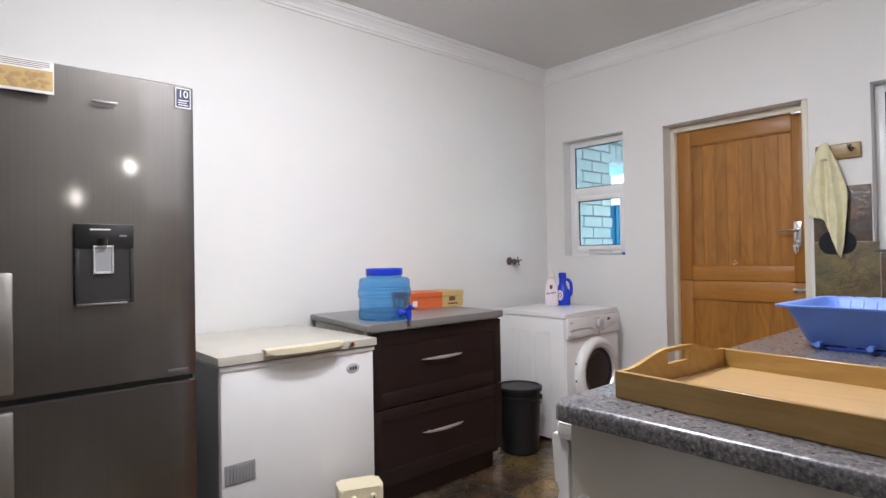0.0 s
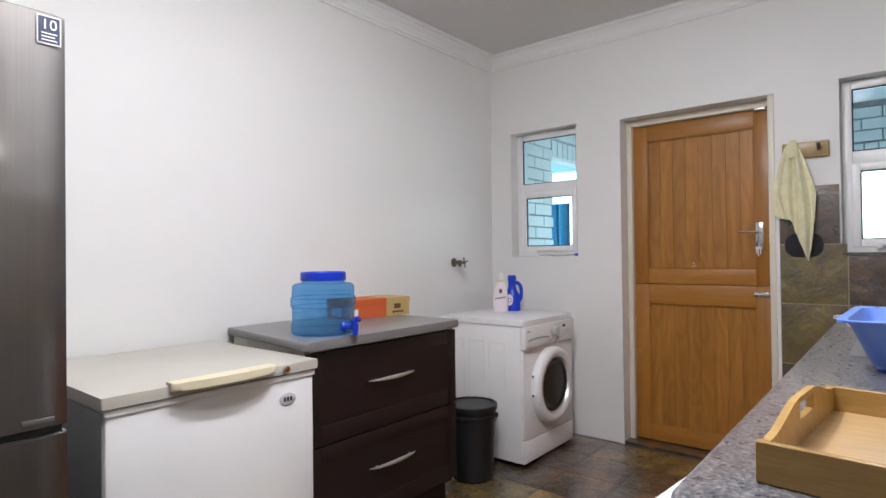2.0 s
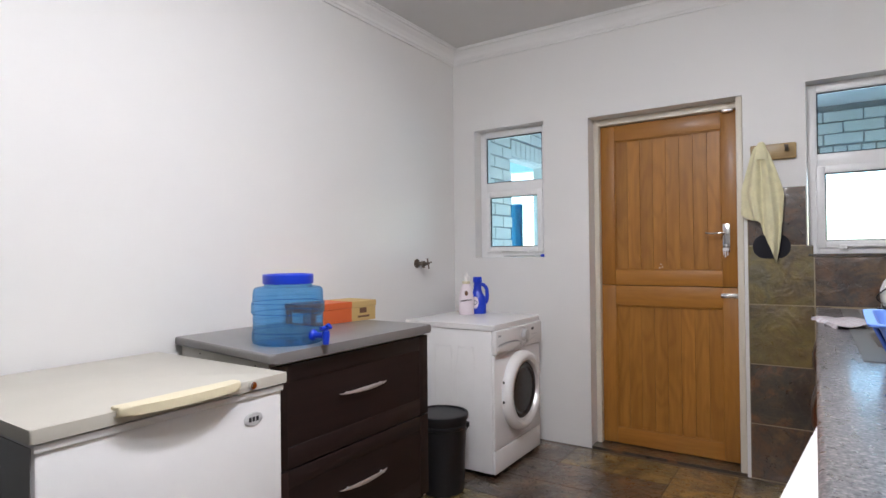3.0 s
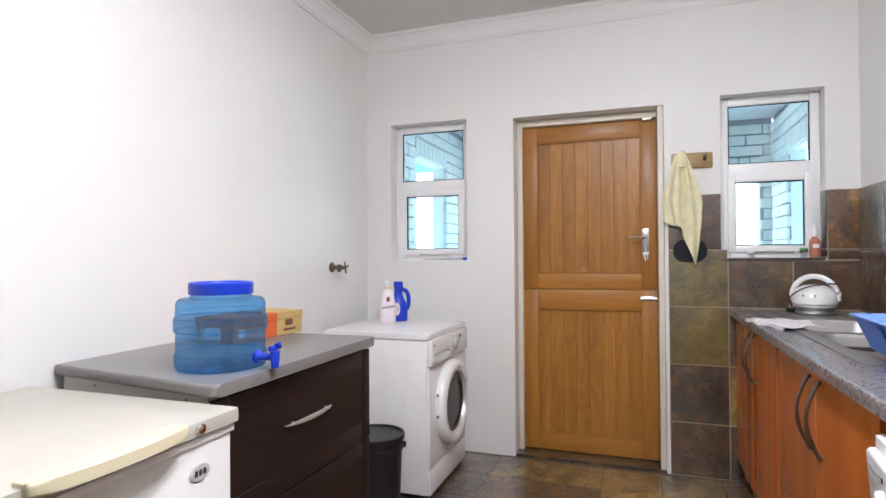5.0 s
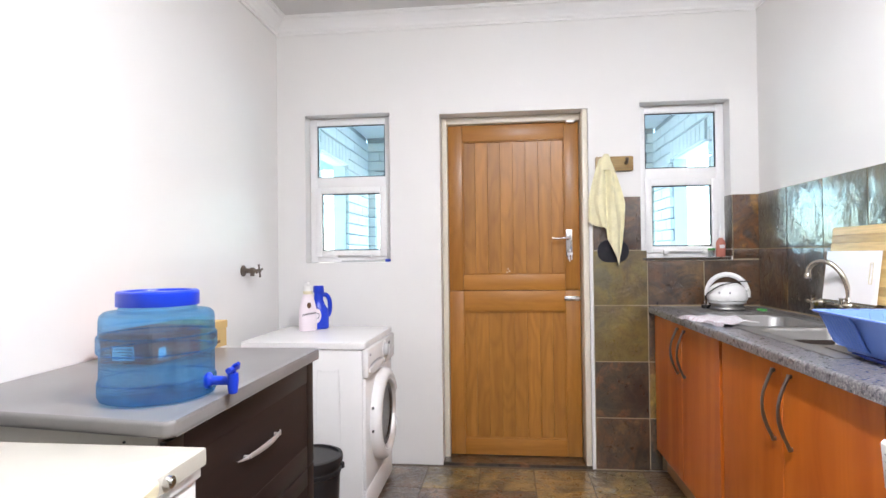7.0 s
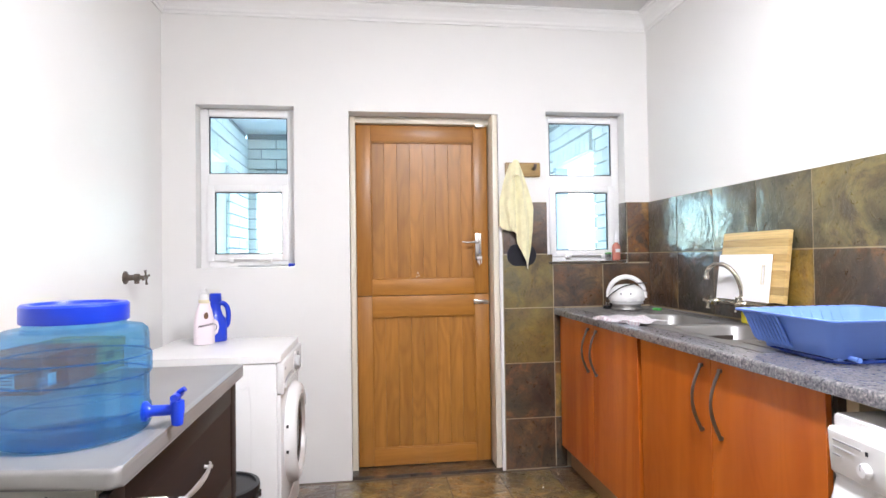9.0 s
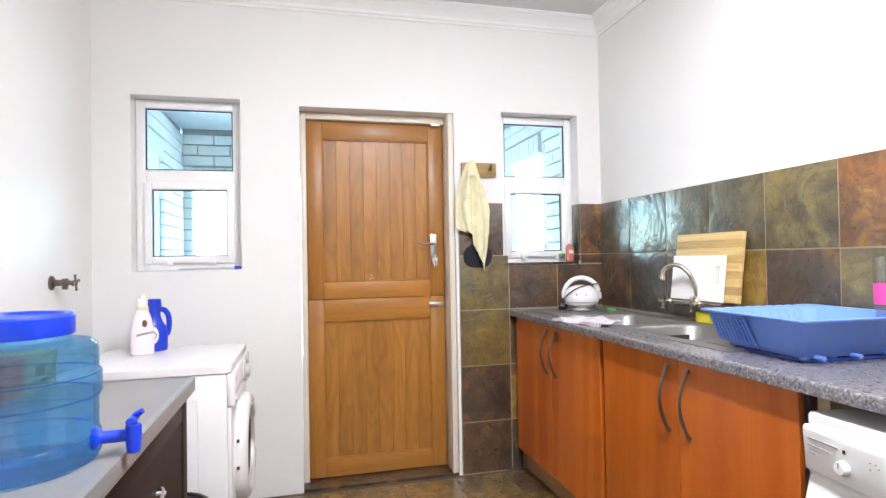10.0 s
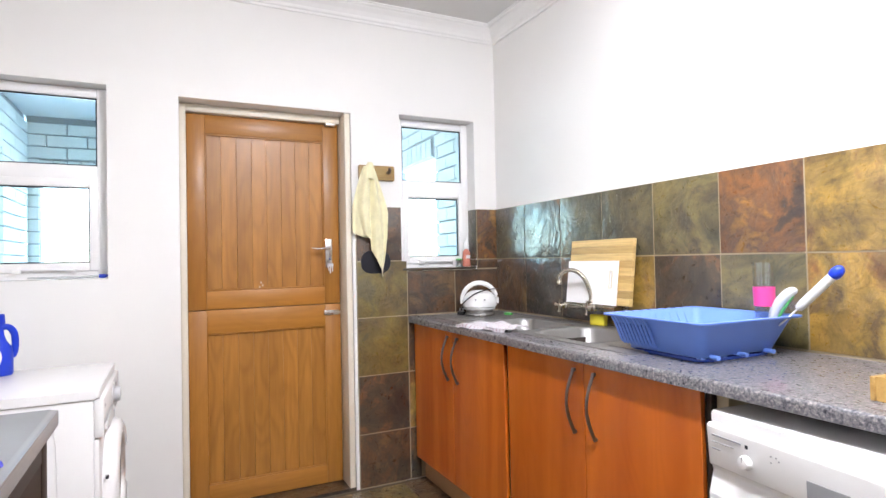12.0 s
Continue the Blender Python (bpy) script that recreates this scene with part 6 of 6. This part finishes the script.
def dish_rack():
    r = thing("dish_rack", (2.250, 0.278, WT + 0.0005), "blue plastic dish drying rack with ribbed slots", "dish rack", turn=-2)
    A, B, H = 0.213, 0.225, 0.135
    tray_ = bmesh.new()
    slab(tray_, round_rect(-A + 0.065, A - 0.065, -B + 0.07, B - 0.07, 0.03), 0.0, 0.010, 0.004)
    r.scale = (1, 1, 0.93)
    part("drip_tray", tray_, BLUE_CLEAR, r, "dark blue drip tray", 40)
    bm = bmesh.new()
    rings = []
    for dx, z, rad in ((0.066, 0.014, 0.03), (0.060, 0.018, 0.032), (0.022, 0.118, 0.035), (0.016, 0.126, 0.035), (0.0, 0.128, 0.03), (-0.002, 0.131, 0.03), (-0.002, 0.135, 0.03), (0.002, 0.136, 0.03), (0.018, 0.1345, 0.033), (0.026, 0.122, 0.033), (0.056, 0.034, 0.03), (0.062, 0.030, 0.03)):
        rings.append([bm.verts.new((x, y, z)) for x, y in round_rect(-A + dx, A - dx, -B + dx, B - dx, rad, 5)])
    n = len(rings[0])
    for p, q in zip(rings, rings[1:]):
        for k in range(n):
            bm.faces.new((p[k], p[(k + 1) % n], q[(k + 1) % n], q[k]))
    bm.faces.new(rings[0])
    bm.faces.new(rings[-1][::-1])
    body = part("basin", bm, RACKBLUE, r, "", 40)
    # ribs of the slotted side, towards the sink
    for k in range(10):
        x = A - 0.050 - k * 0.0165
        bm = bmesh.new()
        tube(bm, [(x, B - 0.004, 0.132), (x - 0.002, B - 0.016, 0.110), (x - 0.004, B - 0.044, 0.040), (x - 0.004, B - 0.058, 0.027)], [0.0036, 0.0048, 0.0048, 0.0036], 8)
        part("rib", bm, RACKBLUE, body, "", 60)
    # rim slots stay uncut; dark strips give the shade inside them
    for k in range(9):
        y = B - 0.050 - k * 0.040
        block("slot", body, BLUE_CLEAR, A - 0.016, A - 0.003, y - 0.005, y + 0.005, 0.1352, 0.1364, 0.0004, "dark strip for the shade in a rim slot", 1)
    # likewise dark bars for the shaded slots between the ribs
    for k in range(9):
        x = A - 0.058 - k * 0.0165
        bm = bmesh.new()
        tube(bm, [(x, B - 0.0215, 0.105), (x - 0.002, B - 0.048, 0.040)], 0.0042, 6, flat=0.6)
        part("slot", bm, BLUE_CLEAR, body, "dark bar for the shade in a slot between ribs", 60)
    for k in range(11):
        y = B - 0.05 - k * 0.035
        bm = bmesh.new()
        tube(bm, [(A - 0.07, y, 0.030), (A - 0.045, y, 0.075), (A - 0.026, y, 0.122)], 0.003, 6)
        part("inner_rib", bm, RACKBLUE, body, "", 60)
    for sx in (-1, 1):
        for j in range(4):
            y = -B + 0.10 + j * 0.09
            block("foot", r, RACKBLUE, sx * (A - 0.076) - 0.010, sx * (A - 0.076) + 0.010, y - 0.010, y + 0.010, 0.0085, 0.020, 0.003)
    for j in range(3):
        bm = bmesh.new()
        tube(bm, [(-A + 0.08, B - 0.10 - 0.12 * j, 0.018), (-A + 0.03, B - 0.10 - 0.12 * j, 0.018)], 0.008, 8)
        part("peg_foot", bm, RACKBLUE, r, "", 50)

    g = thing("glass_bottle", (2.125, 0.118, WT + 0.030), "upturned drinking glass with a bright pink band in the rack", "glass")
    g.scale = (0.9, 0.9, 1)
    bm = bmesh.new()
    P = [(0.031, 0.0), (0.031, 0.10), (0.033, 0.150), (0.037, 0.215), (0.038, 0.262)]
    Q = [(0.0355, 0.262), (0.0345, 0.215), (0.0305, 0.150), (0.0285, 0.10), (0.0285, 0.006), (0.0001, 0.006)]
    lathe(bm, [(0.0001, 0.0)] + P + Q, (0, 0, 0), "z", 36)
    part("glass_wall", bm, GLASSY, g, "", 60)
    bm = bmesh.new()
    lathe(bm, [(0.0315, 0.122), (0.0344, 0.122), (0.0362, 0.184), (0.0345, 0.184)], (0, 0, 0), "z", 36, caps=False)
    part("band", bm, DEEPPINK, g, "bright pink silicone band", 60)

    s = thing("dish_brush", (2.095, 0.10, WT + 0.032), "green handled dish brush with white bristles standing in the rack", "brush")
    s.scale = (0.82, 0.82, 0.82)
    bm = bmesh.new()
    tube(bm, smooth_path([(0.030, 0.02, 0.0), (0.010, 0.012, 0.060), (-0.020, 0.008, 0.120), (-0.066, 0.004, 0.190)], 5), [0.005] * 8 + [0.010] * 8, 10, flat=0.6)
    part("handle", bm, GREEN, s, "", 60)
    bm = bmesh.new()
    tube(bm, smooth_path([(0.012, 0.016, 0.092), (-0.012, 0.012, 0.150), (-0.055, 0.008, 0.200), (-0.082, 0.004, 0.212)], 5), [0.010, 0.015, 0.018, 0.020, 0.021, 0.021, 0.021, 0.021, 0.021, 0.021, 0.020, 0.018, 0.016, 0.014, 0.011, 0.007], 12)
    part("bristles", bm, BRISTLE, s, "white bristle head", 70)
    t = thing("bottle_brush", (2.07, 0.14, WT + 0.032), "white bottle brush with a blue tip leaning in the rack", "brush")
    a, b = Vector((-0.03, 0.0, 0.085)), Vector((-0.168, -0.03, 0.235))
    bm = bmesh.new()
    tube(bm, [Vector((0.06, 0.02, 0.0)), a, b], 0.0028, 8)
    part("wire", bm, UPVC, t, "", 60)
    bm = bmesh.new()
    d = (b - a)
    tube(bm, [a + d * u for u in (0.22, 0.25, 0.35, 0.5, 0.65, 0.8, 0.9)], [0.007, 0.012, 0.014, 0.014, 0.014, 0.014, 0.013], 14)
    part("bristles", bm, BRISTLE, t, "soft white bristles", 70)
    bm = bmesh.new()
    tube(bm, [a + d * u for u in (0.88, 0.90, 0.96, 1.04, 1.08)], [0.012, 0.016, 0.018, 0.015, 0.005], 14)
    part("tip", bm, BLUE, t, "blue brush tip", 70)


def serving_tray():
    t = thing("serving_tray", (1.412, 0.262, WT + 0.0008), "pine serving tray with hand slots in its curved ends", "tray", turn=-5)
    A, B, H = 0.2025, 0.25, 0.052
    block("tray_floor", t, PINE_FLOOR, -A + 0.010, A - 0.010, -B + 0.010, B - 0.010, 0.004, 0.011)
    for sx in (-1, 1):
        x = sx * (A - 0.005)
        block("long_side", t, PINE, x - 0.005, x + 0.005, -B, B, 0.0, H, 0.0015, "", 1)
    for sy in (-1, 1):
        bm = bmesh.new()
        y0, y1 = sy * (B - 0.010) - 0.005, sy * (B - 0.010) + 0.005
        n = 28
        hole = (-0.048, 0.048, 0.046, 0.070)
        cols = []
        for k in range(n + 1):
            x = -A + 0.0102 + (2 * A - 0.0204) * k / n
            u = abs(x) / (A - 0.01)
            top = H + 0.026 * (0.5 + 0.5 * math.cos(math.pi * min(1.0, max(0.0, (u - 0.18) / 0.80))))
            cols.append((x, top))
        zs = lambda top, x: [0.0, 0.046, 0.070, top] if abs(x) < 0.055 else [0.0, 0.046, min(0.070, (0.046 + top) / 2), top]
        grid = {}
        for i, (x, top) in enumerate(cols):
            for j, z in enumerate(zs(top, x)):
                for s, y in ((0, y0), (1, y1)):
                    grid[i, j, s] = bm.verts.new((x, y, z))
        open_cells = {i for i in range(n) if cols[i][0] > -0.050 and cols[i + 1][0] < 0.050}
        for i in range(n):
            for j in range(3):
                if j == 1 and i in open_cells:
                    continue
                for s in (0, 1):
                    q = (grid[i, j, s], grid[i + 1, j, s], grid[i + 1, j + 1, s], grid[i, j + 1, s])
                    bm.faces.new(q)
            bm.faces.new((grid[i, 3, 0], grid[i + 1, 3, 0], grid[i + 1, 3, 1], grid[i, 3, 1]))
            bm.faces.new((grid[i, 0, 0], grid[i + 1, 0, 0], grid[i + 1, 0, 1], grid[i, 0, 1]))
            if i in open_cells:
                for j in (1, 2):
                    bm.faces.new((grid[i, j, 0], grid[i + 1, j, 0], grid[i + 1, j, 1], grid[i, j, 1]))
        for i in (min(open_cells), max(open_cells) + 1):
            bm.faces.new((grid[i, 1, 0], grid[i, 2, 0], grid[i, 2, 1], grid[i, 1, 1]))
        for i in (0, n):
            for j in range(3):
                bm.faces.new((grid[i, j, 0], grid[i, j + 1, 0], grid[i, j + 1, 1], grid[i, j, 1]))
        part("end_board", bm, PINE, t, "curved end board with a hand slot", 40)


def soap_bottle():
    s = thing("soap_bottle", (WX + 0.05, 0.185, WZ0 + 0.0095), "pink liquid soap bottle with a clear pump cap on the sill", "bottle")
    bm = bmesh.new()
    lathe(bm, [(0.0001, 0.0), (0.024, 0.001), (0.026, 0.006), (0.026, 0.082), (0.021, 0.096), (0.012, 0.104), (0.012, 0.112)], (0, 0, 0), "z", 28, (0.8, 1))
    part("bottle_body", bm, SOAP, s, "", 50)
    bm = bmesh.new()
    lathe(bm, [(0.0125, 0.110), (0.0125, 0.150), (0.006, 0.162), (0.005, 0.182), (0.0001, 0.184)], (0, 0, 0), "z", 20)
    part("cap", bm, UPVC, s, "", 40)
    block("label", s, PAPER, -0.0235, -0.0215, -0.014, 0.014, 0.05, 0.07)
    c = thing("small_jar", (WX + 0.055, 0.235, WZ0 + 0.0095), "small clear jar with a green rim on the sill", "jar")
    bm = bmesh.new()
    lathe(bm, [(0.0001, 0.0), (0.017, 0.001), (0.018, 0.045), (0.016, 0.045), (0.0155, 0.003), (0.0001, 0.003)], (0, 0, 0), "z", 22)
    part("jar_wall", bm, GLASSY, c, "", 50)
    bm = bmesh.new()
    lathe(bm, [(0.0185, 0.040), (0.0195, 0.041), (0.0195, 0.050), (0.0001, 0.051)], (0, 0, 0), "z", 22)
    part("lid", bm, GREEN, c, "", 40)


def pendant(x, y, z, glass):
    p = thing("pendant_lamp", (x, y, z), "opal glass globe pendant lamp on a cord, placed out of view", "pendant lamp", "kitchen pendants")
    bm = bmesh.new()
    bmesh.ops.create_uvsphere(bm, u_segments=24, v_segments=14, radius=0.036)
    g = part("globe", bm, glass, p, "", 80)
    g.visible_shadow = False
    bm = bmesh.new()
    cyl(bm, (0, 0, 0.034), 0.003, CZ - z - 0.034, "z", 8)
    part("cord", bm, BLACK, p)
    bm = bmesh.new()
    cyl(bm, (0, 0, CZ - z - 0.03), 0.045, 0.028, "z", 20)
    part("rose", bm, UPVC, p, "", 40)


def ceiling_lamp(x, y):
    p = thing("ceiling_lamp", (x, y, CZ), "white batten ceiling lamp with an opal tube", "ceiling lamp")
    block("batten", p, UPVC, -0.62, 0.62, -0.045, 0.045, -0.045, -0.001, 0.006)
    bm = bmesh.new()
    tube(bm, [(-0.58, 0, -0.068), (0.58, 0, -0.068)], 0.014, 14)
    g = part("tube", bm, OPAL, p, "", 70)
    g.visible_shadow = False
    for s in (-0.59, 0.59):
        block("socket", p, UPVC, s - 0.015, s + 0.015, -0.018, 0.018, -0.085, -0.046, 0.003)


GAP_SHADE = mat("cabinet_gap_shade", (0.03, 0.02, 0.015), 0.6)
PLINTH = enamel("plinth_board", (0.40, 0.22, 0.10), 0.5, 0.85)
BLUE_CLEAR = enamel("dark_blue_plastic", (0.03, 0.07, 0.36), 0.25, 0.95)
BAMBOO = [timber("bamboo_light", (0.72, 0.52, 0.22), (0.62, 0.42, 0.16), 0.45, 1.0, "x"), timber("bamboo_dark", (0.56, 0.38, 0.14), (0.48, 0.31, 0.11), 0.45, 1.0, "x")]

for make in (sink_run, dishwasher, kettle, dishcloth, chopping_boards, dish_rack, serving_tray, soap_bottle):
    make()
for place_ in PENDANTS:
    pendant(*place_, GLOBE)
# globe at the added fill lamp, no fitting known there
pendant(*FILL_LAMP, OPAL)
ceiling_lamp(*ROOM_LAMP[:2])

# ---- slate tiles ----


def tile_mesh(name, w, h, t, seed, material, riven=0.0025):
    """A riven tile in its own x (width) and z (height), face towards -y."""
    rnd = random.Random(seed)
    bm = bmesh.new()
    nx, nz = 4, 4
    grid = []
    for i in range(nx + 1):
        row = []
        for j in range(nz + 1):
            edge = i in (0, nx) or j in (0, nz)
            y = -t + (0.0022 if edge else -rnd.random() * riven)
            row.append(bm.verts.new((w * i / nx, y, h * j / nz)))
        grid.append(row)
    for i in range(nx):
        for j in range(nz):
            bm.faces.new((grid[i][j], grid[i + 1][j], grid[i + 1][j + 1], grid[i][j + 1]))
    rim = [grid[i][0] for i in range(nx + 1)] + [grid[nx][j] for j in range(1, nz + 1)] + [grid[i][nz] for i in range(nx - 1, -1, -1)] + [grid[0][j] for j in range(nz - 1, 0, -1)]
    back = [bm.verts.new((v.co.x, 0.0, v.co.z)) for v in rim]
    n = len(rim)
    for k in range(n):
        bm.faces.new((rim[k], back[k], back[(k + 1) % n], rim[(k + 1) % n]))
    me = bpy.data.meshes.new(name)
    bm.to_mesh(me)
    bm.free()
    me.materials.append(material)
    me.shade_smooth()
    me.set_sharp_from_angle(angle=radians(30))
    return me


def lay_tile(owner, me, m):
    o = new("tile", me)
    o.parent = owner
    o.matrix_world = m
    return o


def wall_tiles():
    J = 0.006
    rows = [(1.257, 1.567), (0.941, 1.257), (0.618, 0.941), (0.295, 0.618), (0.0, 0.295)]
    sink_wall = bpy.data.objects["wall_sink_side"]
    structure("tile_bed_sink", [(1.26, WX - 0.010, -0.0098, 0.0012, 0.921, 1.565)], GROUT)
    xs = [WX - 0.011, 3.645, 3.318, 3.003, 2.688, 2.370, 2.055, 1.740, 1.425, 1.26]
    kinds = [["grey", "dark", "grey", "grey", "olive", "rust", "gold", "brown", "olive"], ["brown", "dark", "dark", "gold", "dark", "olive", "gold", "rust", "dark"]]
    for r in range(2):
        z0, z1 = rows[r]
        for k, kind in enumerate(kinds[r]):
            a, b = xs[k + 1], xs[k]
            lay_tile(sink_wall, tile_mesh("tile", b - a - J, z1 - z0 - J, 0.009, 10 * r + k, SLATES[kind]), pose(b - J / 2, -0.003, z0 + J / 2, 0, 0, 180))
    door_wall = bpy.data.objects["wall_door_side"]
    structure("tile_bed_door", [(WX - 0.0085, WX - 0.0005, W2B + 0.006, D0 - 0.018, -0.005, 1.565), (WX - 0.0085, WX - 0.0005, -0.009, W2B + 0.006, 0.0, WZ0 - 0.008),
                                (WX - 0.0085, WX - 0.0005, -0.009, W2A - 0.003, WZ0 - 0.008, 1.565)], GROUT)
    cols = [0.912, 0.610, 0.300, -0.002]
    kinds = [["brown", None, "rust"], ["moss", "brown", "brown"], ["moss", "brown", "dark"], ["dark", "gold", "dark"], ["brown", "dark", "dark"]]
    for r, (z0, z1) in enumerate(rows):
        for k in range(3):
            kind, b, a = kinds[r][k], cols[k], cols[k + 1]
            if kind is None:
                continue
            if r > 1 and k == 1:
                a = 0.54
            if r > 1 and k == 2:
                continue
            ps = [(a, b, z0, z1)]
            if r == 0 and k == 0:
                ps = [(0.640, b, z0, z1)]
            if r == 0 and k == 2:
                ps = [(a, W2A - 0.002, z0, z1)]
            if r == 1 and k == 1:
                ps = [(a, b, z0, WZ0 - 0.006)]
            if r == 1 and k == 2:
                ps = [(a, b, z0, WZ0 - 0.006), (a, W2A - 0.002, WZ0 - 0.003, z1)]
            for n, (p, q, u, v) in enumerate(ps):
                lay_tile(door_wall, tile_mesh("tile", q - p - J, v - u - J, 0.009, 100 + 10 * r + 3 * k + n, SLATES[kind]), pose(WX - 0.004, q - J / 2, u + J / 2, 0, 0, -90))
    # tiles in the jamb and sill of the second window
    for n, (z0, z1) in enumerate(((WZ0 + 0.012, 1.257), (1.257, 1.567))):
        lay_tile(door_wall, tile_mesh("tile", 0.105, z1 - z0 - J, 0.007, 200 + n, SLATES["grey"]), pose(WX + 0.10, W2A - 0.0005 , z0 + J / 2, 0, 0, 180))
    structure("sill_slate", [(WX - 0.014, WX + 0.080, W2A + 0.009, W2B - 0.002, WZ0 - 0.004, WZ0 + 0.009)], SLATES["dark"], "dark slate window sill", 0.002)


def floor_tiles():
    J, P = 0.006, 0.305
    rnd = random.Random(5)
    floor = bpy.data.objects["floor"]
    names = ["olive", "dark", "brown", "gold", "rust", "grey", "dark", "olive", "brown", "gold"]
    variants = [tile_mesh("tile", P - J, P - J, 0.006, 300 + k, FLOOR_SLATES[n], 0.0018) for k, n in enumerate(names)]
    nx, ny = 17, 14
    for i in range(nx):
        for j in range(ny):
            x1, y1 = WX - 0.03 - i * P, LY - 0.01 - j * P
            if y1 < 0.0 and x1 > 1.3:
                continue
            k = rnd.randrange(len(variants))
            lay_tile(floor, variants[k], Matrix.Translation((x1 - P, y1, -0.008)) @ Matrix.Rotation(radians(-90), 4, "X") @ Matrix.Identity(4))


wall_tiles()
floor_tiles()

brick_walls()
